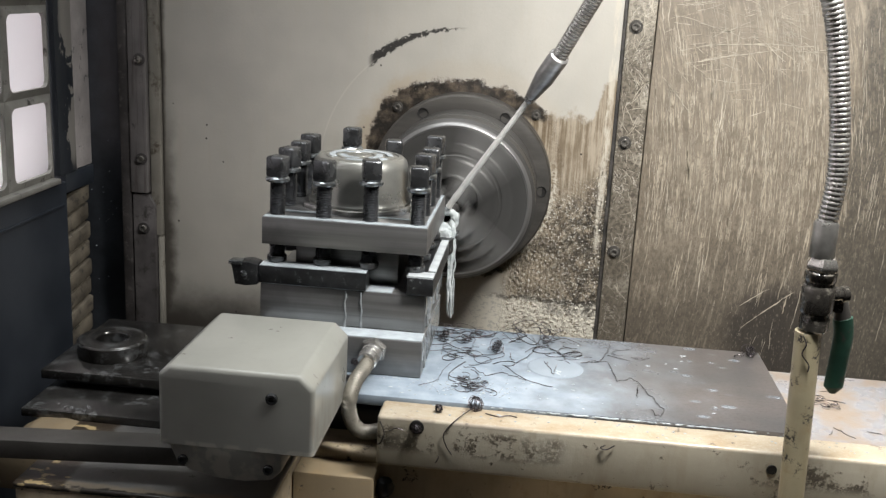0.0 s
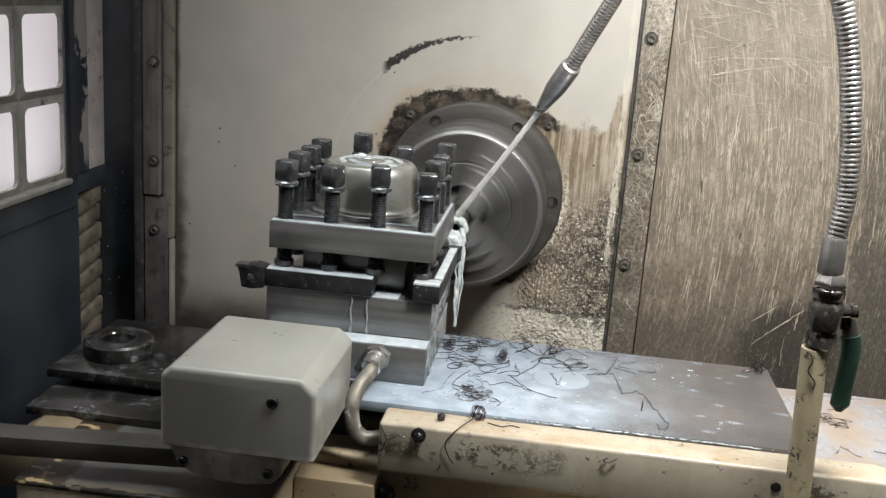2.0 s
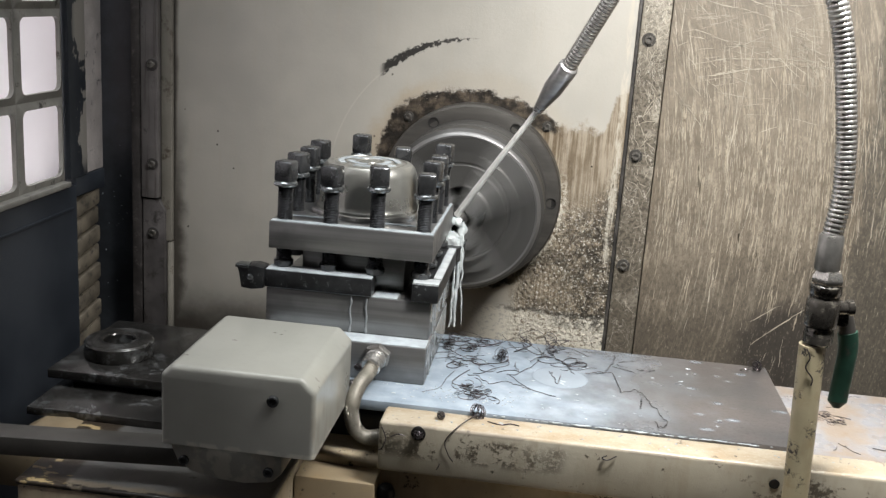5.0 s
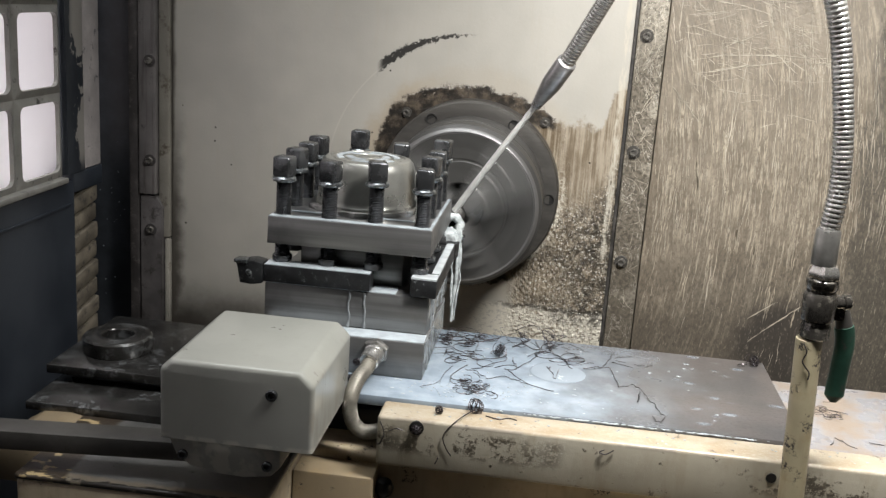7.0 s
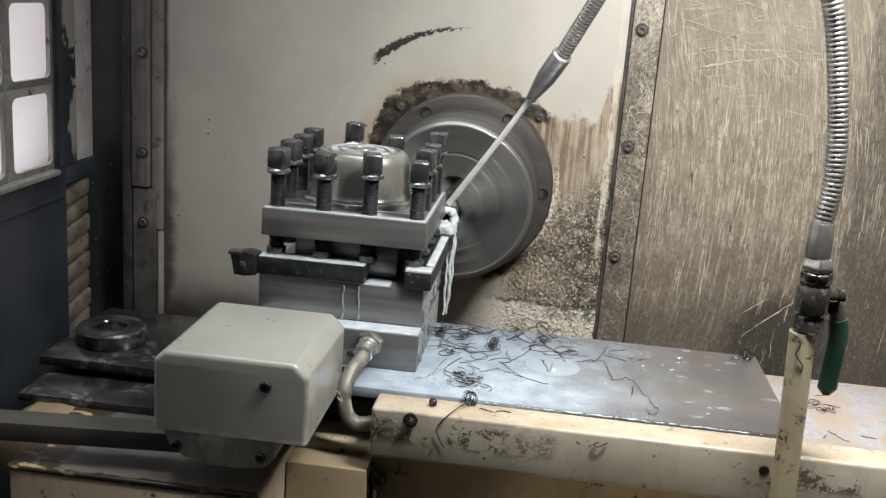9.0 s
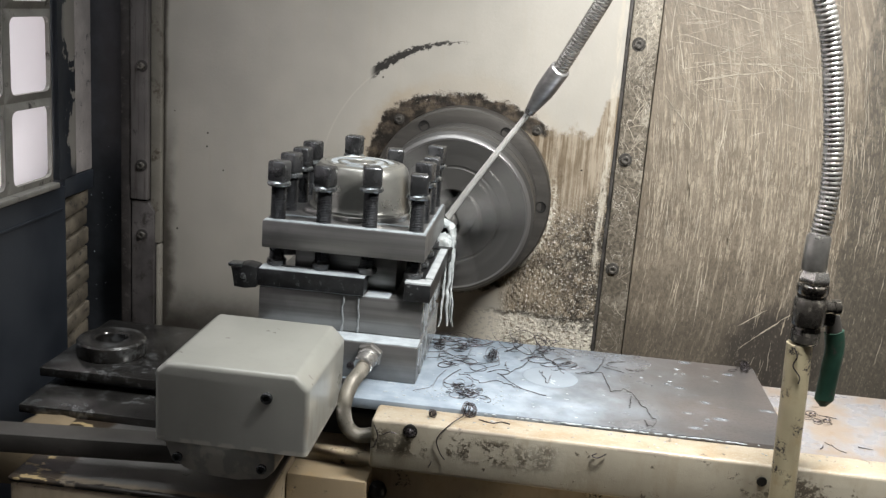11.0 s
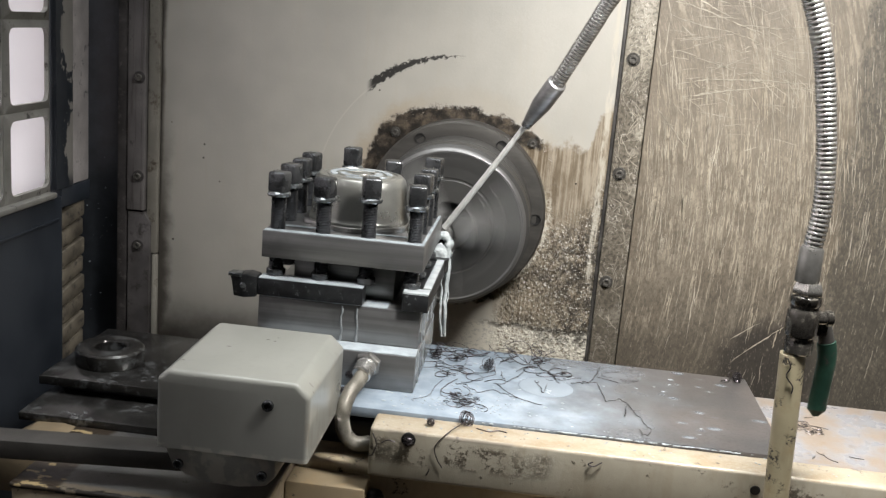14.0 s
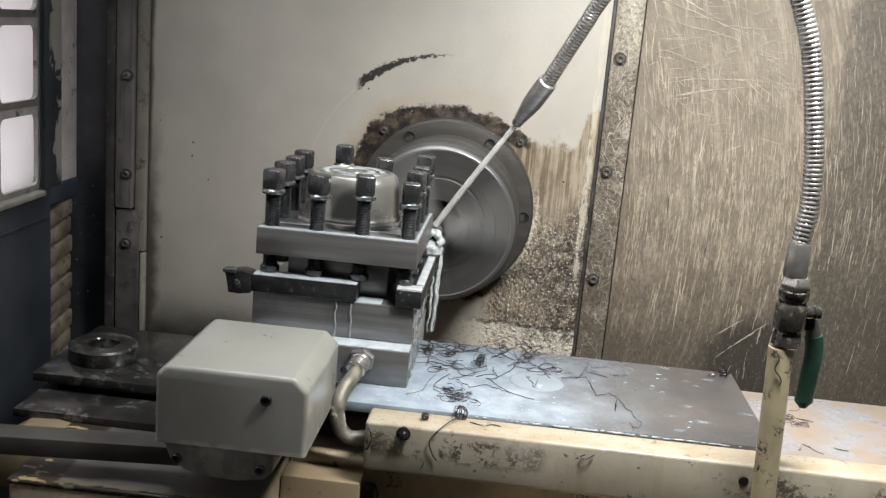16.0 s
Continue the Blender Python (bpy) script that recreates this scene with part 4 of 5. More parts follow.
rail = solid("guard_rail", prism(B(), [(-0.950, -0.6375), (-0.172, -0.5505), (-0.172, -0.5765), (-0.950, -0.6650)], -0.0370, -0.0200, "z", 0.0012), M_RAIL, (-0.5, -0.60, -0.0370), "long grey flat bar running in front of the slideway", "bar", ride=True)

# ---------------------------------------------------------------- motor box with bracket and conduit
mb = thing("motor_box", (-0.122, -0.53, -0.035), "grey-green enamelled cover box with rounded edges and one screw", "cover box", ride=True)
bm = B()
prism(bm, [(-0.1845, -0.003), (-0.0580, -0.003), (-0.0580, 0.0510), (-0.0584, 0.0530), (-0.0595, 0.0547), (-0.0683, 0.0632), (-0.0700, 0.0643), (-0.0720, 0.0647),
           (-0.1735, 0.0647), (-0.1752, 0.0643), (-0.1768, 0.0633), (-0.1831, 0.0575), (-0.1842, 0.0558), (-0.1845, 0.0540)], -0.604, -0.470, "y", 0)
es = [e for e in bm.edges if abs(e.verts[0].co.y - e.verts[1].co.y) < 1e-5 and not (e.verts[0].co.z < 0 and e.verts[1].co.z < 0)]
bmesh.ops.bevel(bm, geom=es, offset=0.0044, segments=4, affect="EDGES", profile=0.5)
part("cover", bm, M_BOX, mb)
scr = part("screw", lathe(B(), [(0.0048, -0.001), (0.0048, 0.0022), (0.0040, 0.003), (0.0024, 0.003), (0.0022, 0.0012), (0, 0.0012)], (-0.0920, -0.604, 0.0440), (0, -1, 0), 20), M_BOLT, mb, "black socket screw")
br = part("bracket", prism(B(), [(-0.1790, -0.0035), (-0.0850, -0.0035), (-0.0845, -0.020), (-0.093, -0.0290), (-0.115, -0.0325), (-0.140, -0.0318), (-0.160, -0.0275), (-0.172, -0.0190)], -0.600, -0.52, "y", 0.002), M_BOX, mb, "grey mounting bracket under the box")
for x, z in ((-0.1660, -0.0175), (-0.0955, -0.0195)):
    part("screw", lathe(B(), [(0.0042, -0.001), (0.0042, 0.0022), (0.0034, 0.003), (0.0022, 0.003), (0.002, 0.001), (0, 0.001)], (x, -0.600, z), (0, -1, 0), 18), M_BOLT, br)

con = thing("cable_conduit", (-0.044, -0.43, 0.02), "oily sheathed cable conduit with a steel gland", "conduit", ride=True)
path = smooth_path([(-0.0425, -0.4440, 0.0232), (-0.0437, -0.4580, 0.0185), (-0.0491, -0.4740, 0.0118), (-0.0516, -0.4870, 0.0012), (-0.0520, -0.4900, -0.0114), (-0.0477, -0.4900, -0.0247), (-0.0385, -0.4900, -0.0314), (-0.0279, -0.4880, -0.0310), (-0.0262, -0.4860, -0.0310)], 90)
part("sheath", sweep(B(), path, 0.0067, 16), M_CONDUIT, con)


def braid(line, turns, hand, phase):
    """One strand of the woven cover, winding along the conduit."""
    pts, up = [], None
    for i, p in enumerate(line):
        d = (line[min(i + 1, len(line) - 1)] - line[max(i - 1, 0)]).normalized()
        up = d.orthogonal().normalized() if up is None else (up - d * up.dot(d)).normalized()
        a = phase + hand * 2 * math.pi * turns * i / len(line)
        pts.append(p + (up * math.cos(a) + d.cross(up) * math.sin(a)) * (0.0067 + 0.0002 * math.sin(i * 1.3 + phase * 3)))
    return pts


bm = B()
for j in range(18):
    for hand in (1, -1):
        sweep(bm, braid(path, 3.4, hand, j * 2 * math.pi / 18), 0.00025, 4)
tagged(part("woven_cover", bm, M_BRAID, con), "pale wire braid over the conduit", kind="stuff")
part("gland_nut", lathe(B(), [(0.0, 0), (0.0125, 0), (0.0130, 0.001), (0.0130, 0.005), (0.0118, 0.0062), (0.0100, 0.0065)], (-0.0405, -0.4305, 0.0265), (-0.1, -1, -0.15), 6, 0.35), M_FERR, con, "oily hexagonal gland nut")
part("gland_sleeve", lathe(B(), [(0.0096, 0.0062), (0.0102, 0.0075), (0.0102, 0.0110), (0.0092, 0.0122), (0.0098, 0.0130), (0.0095, 0.0155), (0.006, 0.016)], (-0.0405, -0.4305, 0.0265), (-0.1, -1, -0.15), 28), M_HOSE, con, "bright ringed gland sleeve")
part("collar", lathe(B(), [(0.0085, 0), (0.0098, 0.001), (0.0098, 0.009), (0.0085, 0.0105), (0, 0.0105)], (-0.0418, -0.443, 0.0245), (-0.25, -1, -0.35), 20), M_HOSE, con)

# ---------------------------------------------------------------- tool post
TP = (-0.078, -0.3245, 0.0)
tp = thing("tool_post", TP, "square four-way tool post of dark ground steel with clamp bolts", "tool post", ride=True)
part("base_block", box(B(), -0.160, 0.0045, -0.4305, -0.272, 0.0004, 0.0365, 0.001), M_POST, tp)
part("lower_block", box(B(), -0.1590, 0.0030, -0.4055, -0.2445, 0.0369, 0.0742, 0.001), M_POST, tp)
part("core", box(B(), -0.131, -0.028, -0.378, -0.272, 0.0744, 0.1135, 0.0008), M_POST, tp)
part("top_plate", box(B(), -0.1582, 0.0020, -0.4046, -0.2445, 0.1139, 0.1405, 0.0009), M_POST, tp)
CX, CY = -0.0785, -0.3225
bm = B()
prism(bm, [(CX + r * math.cos(a), CY + r * math.sin(a)) for a, r in ((radians(q), 0.0595 if i % 2 else 0.0560) for i, q in enumerate(range(0, 360, 30)))], 0.1405, 0.1455, "z", 0.001)
part("cap_seat", bm, M_EDGE, tp)
cap = part("cap", lathe(B(), [(0.0519, 0.1455), (0.0519, 0.1480), (0.0503, 0.150), (0.0498, 0.153), (0.0482, 0.182), (0.0466, 0.1878), (0.043, 0.1915), (0.0382, 0.1922), (0.0376, 0.1912), (0.0355, 0.1912), (0.035, 0.1922), (0.0276, 0.1922), (0.027, 0.1915), (0.0249, 0.1915), (0.0244, 0.1925), (0.0127, 0.193), (0.0122, 0.1921), (0.0104, 0.1921), (0.0099, 0.193), (0, 0.1932)],
                        (CX, CY, 0), (0, 0, 1), 64), M_CAP, tp, "bright polished aluminium cap")
def cap_arc(a0, a1, r0, r1):
    q = [radians(a0 + (a1 - a0) * i / 8) for i in range(9)]
    return prism(B(), [(CX + r1 * math.cos(a), CY + r1 * math.sin(a)) for a in q] + [(CX + r0 * math.cos(a), CY + r0 * math.sin(a)) for a in q[::-1]], 0.1921, 0.1929, "z")


for a0, a1, r0, r1 in ((10, 95, 0.0262, 0.0322), (130, 215, 0.0262, 0.0322), (250, 335, 0.0262, 0.0322), (60, 150, 0.0135, 0.0222), (185, 275, 0.0135, 0.0222), (305, 395, 0.0135, 0.0222)):
    part("wet_pad", cap_arc(a0, a1, r0, r1), M_FILM, cap, "wet raised field of the cap's pattern")

rng = random.Random(4)
XS = [-0.1468 + 0.0456 * i for i in range(4)]
YB = [-0.3895 + 0.0450 * i for i in range(4)]
spots = [(x, y) for i, x in enumerate(XS) for j, y in enumerate(YB) if i in (0, 3) or j in (0, 3)]


def clamp_bolt(x, y, lift):
    spin = rng.uniform(-22, 22)
    bz = 0.172 + lift
    pitch, prof = 0.0016, [(0.0, 0.094)]
    z = 0.094
    while z < bz:
        prof += [(0.0076, z), (0.0067, z + pitch / 2)]
        z += pitch
    prof += [(0.0064, bz), (0, bz)]
    shank = part("clamp_bolt", lathe(B(), prof, (x, y, 0), (0, 0, 1), 20), M_SHANK, tp, "threaded square-head clamp bolt")
    part("foot", lathe(B(), [(0, 0.0942), (0.0088, 0.0942), (0.0096, 0.0950), (0.0096, 0.0995), (0.0086, 0.1005), (0, 0.1005)], (x, y, 0), (0, 0, 1), 24), M_BOLT, shank)
    part("collar", lathe(B(), [(0.006, bz - 0.001), (0.0110, bz - 0.0005), (0.0117, bz + 0.001), (0.0113, bz + 0.0028), (0.0098, bz + 0.004), (0, bz + 0.004)], (x, y, 0), (0, 0, 1), 28), M_COLLAR, shank)
    bm = box(B(), -0.0089, 0.0089, -0.0089, 0.0089, bz + 0.0038, bz + 0.0238, 0.0026, 3)
    bmesh.ops.transform(bm, matrix=Matrix.Translation((x, y, 0)) @ Matrix.Rotation(radians(spin), 4, "Z"), verts=bm.verts)
    part("head", bm, M_BOLT, shank)


# how far each bolt is screwed out, row by row of the ring
LIFTS = (0.002, 0.0035, 0.003, 0.004, 0.001, 0.014, 0.0046, 0.0037, 0.0014, 0.006, 0.005, 0.011)
for (x, y), up in zip(spots, LIFTS):
    clamp_bolt(x, y, up)

# turning tools in the slots
t1 = thing("turning_tool", (-0.11, -0.398, 0.0744), "black tool holder clamped along the post, tip sticking out", "lathe tool", "tools in the post", ride=True)
part("shank", box(B(), -0.160, -0.0545, -0.4088, -0.3885, 0.0760, 0.0930, 0.0008), M_BLACK, t1)
part("head", prism(B(), [(-0.1603, 0.0745), (-0.1603, 0.0945), (-0.170, 0.0965), (-0.1865, 0.0935), (-0.1850, 0.0885), (-0.1825, 0.0735), (-0.172, 0.0725)], -0.412, -0.392, "y", 0.0008), M_BLACK, t1)
part("insert", prism(B(), [(-0.1885, -0.4125), (-0.1745, -0.4135), (-0.176, -0.400), (-0.187, -0.401)], 0.0935, 0.0970, "z", 0.0004), M_COLLAR, t1, "small carbide insert, chipped bronze")
part("clamp_screw", lathe(B(), [(0, 0.0012), (0.0016, 0.0012), (0.003, 0.0008), (0.0032, -0.001)], (-0.1735, -0.412, 0.085), (0, -1, 0), 14), M_COLLAR, t1)
t2 = thing("turning_tool", (0.0, -0.33, 0.0744), "cutting tool pointing at the workpiece, coated in white coolant", "lathe tool", "tools in the post", ride=True)
part("shank", box(B(), -0.0150, 0.0105, -0.4105, -0.262, 0.0758, 0.0930, 0.0008), M_BLACK, t2)
part("head", prism(B(), [(-0.013, -0.2618), (0.0105, -0.2618), (0.0155, -0.236), (0.0165, -0.228), (0.010, -0.226), (-0.004, -0.236)], 0.0770, 0.0935, "z", 0.001), M_BLACK, t2)
part("insert", prism(B(), [(0.0175, -0.2245), (0.006, -0.2275), (0.004, -0.238), (0.0165, -0.236)], 0.0936, 0.0975, "z", 0.0004), M_COLLAR, t2)

# ---------------------------------------------------------------- coolant pipe, valve, hose, nozzle
PX, PY = 0.3215, -0.5435
pipe = thing("coolant_pipe", (0.331, PY, -0.45), "cream enamelled coolant pipe, stained, beside the beam", "pipe", ride=True)
part("tube", sweep(B(), smooth_path([(0.345, PY, -0.45), (0.3275, PY, -0.02), (PX + 0.0012, PY, 0.09), (PX, PY, 0.1165)], 40), 0.0101, 24), M_PIPE, pipe)
valve = thing("ball_valve", (PX, PY, 0.1165), "dark oily ball valve with a green lever handle", "valve", ride=True)
part("body", lathe(B(), [(0.0000, 0.117), (0.0097, 0.117), (0.0113, 0.1188), (0.0116, 0.1272), (0.0108, 0.1288), (0.0106, 0.1312), (0.0125, 0.1328), (0.0129, 0.1350), (0.0129, 0.1515), (0.0122, 0.1540), (0.0112, 0.1552), (0.0111, 0.1572),
                         (0.0122, 0.1588), (0.0122, 0.1648), (0.0104, 0.1663), (0.0000, 0.1663)], (PX + 0.003, PY, 0), (0, 0, 1), 28), M_VALVE, valve)
part("hex_nut", lathe(B(), [(0.0, 0.1665), (0.0120, 0.1665), (0.0128, 0.1675), (0.0128, 0.1718), (0.0104, 0.1765), (0.0, 0.1765)], (PX + 0.003, PY, 0), (0, 0, 1), 6, 0.3), M_NUT, valve, "bright nickel hexagon nut")
part("stem", lathe(B(), [(0, 0), (0.0052, 0), (0.0052, 0.011), (0.0066, 0.012), (0.0066, 0.0165), (0.004, 0.018), (0, 0.018)], (PX + 0.011, PY + 0.004, 0.1455), (1, 0.25, 0.05), 16), M_VALVE, valve)
hp = smooth_path([(PX + 0.018, PY + 0.010, 0.146), (PX + 0.024, PY + 0.013, 0.140), (PX + 0.029, PY + 0.016, 0.126), (PX + 0.0325, PY + 0.018, 0.110), (PX + 0.0325, PY + 0.020, 0.090), (PX + 0.0318, PY + 0.021, 0.068), (PX + 0.0318, PY + 0.021, 0.0585)], 26)
arm = part("lever_arm", sweep(B(), hp[:13], lambda i: 0.0050 + 0.0002 * i, 14), M_RAIL, valve, "bare grey steel lever arm")
grip = part("lever_grip", sweep(B(), hp[9:], lambda i: 0.0079 if i < 14 else 0.0079 - 0.0017 * (i - 13), 16), M_GREEN, valve, "green vinyl lever grip")
for bit in (arm, grip):
    for v in bit.data.vertices:
        v.co.y = (v.co.y - 0.018) * 0.5 + 0.018
part("lever_root", box(B(), PX + 0.0165, PX + 0.0265, PY + 0.006, PY + 0.018, 0.130, 0.1475, 0.003), M_VALVE, valve)

hose = thing("metal_hose", (PX, PY, 0.1765), "flexible interlocked steel hose looping up from the valve", "hose", ride=True)
part("ferrule", lathe(B(), [(0, 0.1765), (0.0092, 0.1765), (0.0095, 0.178), (0.0093, 0.203), (0.0080, 0.205), (0, 0.205)], (PX + 0.0012, PY, 0), (0, 0, 1), 24), M_FERR, hose)
NT, NC, NH = Vector((0.0848, -0.275, 0.2520)), Vector((0.1126, -0.31, 0.3010)), Vector((0.1433, -0.340, 0.3630))
up = (NH - NC).normalized()
hosepath = smooth_path([(PX + 0.0012, PY, 0.203), (PX + 0.0035, PY, 0.235), (PX + 0.0010, PY, 0.270), (PX - 0.004, PY, 0.302), (PX - 0.0125, PY, 0.345), (PX - 0.0245, PY - 0.002, 0.380), (PX - 0.045, PY, 0.425), (0.255, -0.51, 0.475), (0.222, -0.45, 0.485),
                        (0.186, -0.385, 0.437), NH + up * 0.025, NH, NC + up * 0.03, NC - up * 0.001], 760)
def even(pts, gap):
    """The same curve at equal steps."""
    out, left = [pts[0]], gap
    for a, b in zip(pts, pts[1:]):
        d = (b - a).length
        while d >= left:
            a = a + (b - a).normalized() * left
            d -= left
            left = gap
            out.append(a)
        left -= d
    return out


def rib(i):
    return (0.0071, 0.0077, 0.00785, 0.00790, 0.00785, 0.0077)[i % 6]


part("ribbed_tube", sweep(B(), even(hosepath, 0.00062), rib, 18), M_HOSE, hose)
noz = thing("coolant_nozzle", NC, "tapered steel coolant nozzle at the end of the hose", "nozzle", ride=True)
nd = (NT - NC).normalized()
L = (NT - NC).length
part("sleeve", lathe(B(), [(0.0075, -0.002), (0.0100, -0.001), (0.0104, 0.001), (0.0102, L * 0.48), (0.0098, L * 0.52), (0.0058, L * 0.93), (0.0054, L * 0.985), (0.0042, L), (0.0028, L), (0.0026, L * 0.95), (0, L * 0.95)], NC, nd, 28), M_NOZ, noz)

# ---------------------------------------------------------------- coolant
HIT = Vector((0.004, -0.2235, 0.1235))


def jet():
    rng = random.Random(3)
    d = HIT - NT
    pts = [NT + d * (i / 40) + Vector((0, 0, 0.0016 * math.sin(math.pi * i / 40))) for i in range(41)]
    return sweep(B(), pts, lambda i: 0.0029 + 0.0001 * math.sin(i * 0.9) + rng.uniform(-0.00012, 0.00012) + 0.00002 * i, 12)


FLOWING.append((solid("coolant_jet", jet(), M_JET, NT, "thin white jet of coolant from the nozzle", "coolant"), HIT - NT, 70, 0.0003, 1))


def blob(seed, c, size, stretch, bumps=0.45, sub=3):
    bm = B()
    bmesh.ops.create_icosphere(bm, subdivisions=sub, radius=1)
    for v in bm.verts:
        n = noise.fractal(v.co * 1.6 + Vector((seed * 7.3, seed, 0)), 0.8, 2.0, 4)
        v.co *= 1 + bumps * n
        v.co = Vector((v.co.x * stretch[0], v.co.y * stretch[1], v.co.z * stretch[2])) * size + Vector(c)
    return bm


collar = thing("coolant_collar", (0.0025, -0.2275, AXIS_Z - 0.0015), "white ring of coolant clinging round the tube's open end", "coolant")
bm = B()
for i in range(2):
    q = random.Random(70 + i)
    line = [Vector(((0.0090 + q.uniform(-0.0006, 0.0006)) * math.cos(a) + 0.0025, -0.2275 - 0.002 * i, AXIS_Z - 0.0015 + (0.0094 + q.uniform(-0.0006, 0.0006)) * math.sin(a))) for a in [radians(15 * j) for j in range(25)]]
    line[-1] = line[0]
    sweep(bm, smooth_path(line, 96), lambda j: (0.0052 - 0.0008 * i) * (0.9 + 0.15 * math.sin(j * 0.4 + i)), 10)
part("ring", bm, M_COOL, collar)
FLOWING.append((collar, "Y", 60, 0.0004, 0))
splash = thing("coolant_splash", (0.002, -0.227, 0.1095), "white coolant foaming over the spinning tube's end", "coolant")
part("froth", blob(5, (0.0035, -0.2390, 0.0940), 0.0120, (0.85, 0.6, 1.05), 0.34), M_COOL, splash)
part("froth", blob(9, (0.0115, -0.2380, 0.0950), 0.0090, (0.5, 0.5, 1.7), 0.36), M_COOL, splash)
part("froth", blob(14, (0.0135, -0.2420, 0.0800), 0.0075, (0.45, 0.5, 2.2), 0.40), M_COOL, splash)
FLOWING.append((splash, "Y", 0, 0.0009, 1))


def strand(seed, x, y, z0, z1, r):
    rng = random.Random(seed)
    pts, n = [], 9
    for i in range(n):
        pts.append((x + rng.uniform(-0.0010, 0.0010) + 0.004 * (i / (n - 1)) ** 3, y + rng.uniform(-0.001, 0.001), z0 + (z1 - z0) * i / (n - 1)))
    w = [rng.uniform(0.7, 1.1) for _ in range(61)]
    return sweep(B(), smooth_path(pts, 60), lambda i: r * w[i // 5 * 5] * (0.55 + 0.45 * math.sin(math.pi * (i + 6) / 72)), 8)


for s, x, y, z0, z1, r in ((1, 0.0125, -0.245, 0.084, 0.001, 0.0020), (2, 0.0085, -0.246, 0.074, 0.001, 0.0015), (3, 0.0155, -0.242, 0.080, 0.001, 0.0010), (4, 0.0130, -0.236, 0.060, 0.001, 0.0011)):
    ob = solid("coolant_strand", strand(s, x, y, z0, z1, r), M_COOL, (x, y, z0), "white strand of coolant falling from the cut", "coolant", "falling coolant strands")
    FLOWING.append((ob, "Z", 80, 0.0010, 1))


def film(outline, z, thick, seed, name="coolant_film", mat=None):
    """A thin wet layer with a wavy rim on a ledge."""
    rng = random.Random(seed)
    x0, x1, y0, y1 = outline
    n, pts = 26, []
    for i in range(n):
        pts.append((x0 + (x1 - x0) * i / (n - 1), y0 + rng.uniform(0, 0.0007)))
    for i in range(n):
        pts.append((x1 - (x1 - x0) * i / (n - 1), y1 - rng.uniform(0, 0.0007)))
    return solid(name, prism(B(), pts, z, z + thick, "z"), mat or M_FILM, ((x0 + x1) / 2, (y0 + y1) / 2, z), "thin white-blue film of coolant lying on a steel ledge", "coolant", "coolant films", ride=True)


film((-0.1585, 0.0040, -0.4298, -0.4062), 0.0366, 0.0007, 1)
film((-0.1582, -0.0545, -0.4052, -0.4010), 0.0743, 0.0008, 2)
film((-0.0540, -0.0300, -0.4050, -0.3800), 0.0743, 0.0008, 3)
film((-0.1590, -0.0550, -0.4085, -0.3890), 0.0931, 0.0007, 4)
film((-0.0148, 0.0100, -0.4100, -0.3920), 0.0931, 0.0016, 5, mat=M_WETFILM)
film((0.0025, 0.0102, -0.3900, -0.2640), 0.0931, 0.0022, 6, mat=M_WETFILM)
film((-0.1570, 0.0010, -0.4038, -0.3940), 0.1406, 0.0005, 7)
film((-0.0020, 0.0010, -0.3938, -0.2460), 0.1406, 0.0005, 8)
film((-0.148, -0.010, -0.3760, -0.3700), 0.1406, 0.0005, 9)


def side_film(x, y0, y1, z0, z1, seed):
    """A wet sheet with a ragged lower rim running down a block's side."""
    q, n = random.Random(seed), 15
    top = [(y0 + (y1 - y0) * i / (n - 1), z1) for i in range(n)]
    low = [(y1 - (y1 - y0) * i / (n - 1), z0 + (z1 - z0) * q.choice((0.0, 0.0, 0.15, 0.4, 0.7))) for i in range(n)]
    return solid("coolant_film", prism(B(), top + low, x, x + 0.0005, "x"), M_RUN, (x, (y0 + y1) / 2, z0), "thin milky sheet of coolant running down a steel side", "coolant", "coolant films", ride=True)


side_film(0.0031, -0.402, -0.250, 0.0380, 0.0738, 1)
side_film(0.0046, -0.428, -0.276, 0.0030, 0.0360, 2)


pool = solid("coolant_pool", lathe(B(), [(0, 0.0006), (0.0255, 0.0006), (0.0275, 0.0003), (0.028, 0.0)], (0.1330, -0.3710, 0.0002), (0, 0, 1), 48), M_POOL, (0.1330, -0.3710, 0.0002),
             "smooth round puddle of milky coolant", "coolant", ride=True)


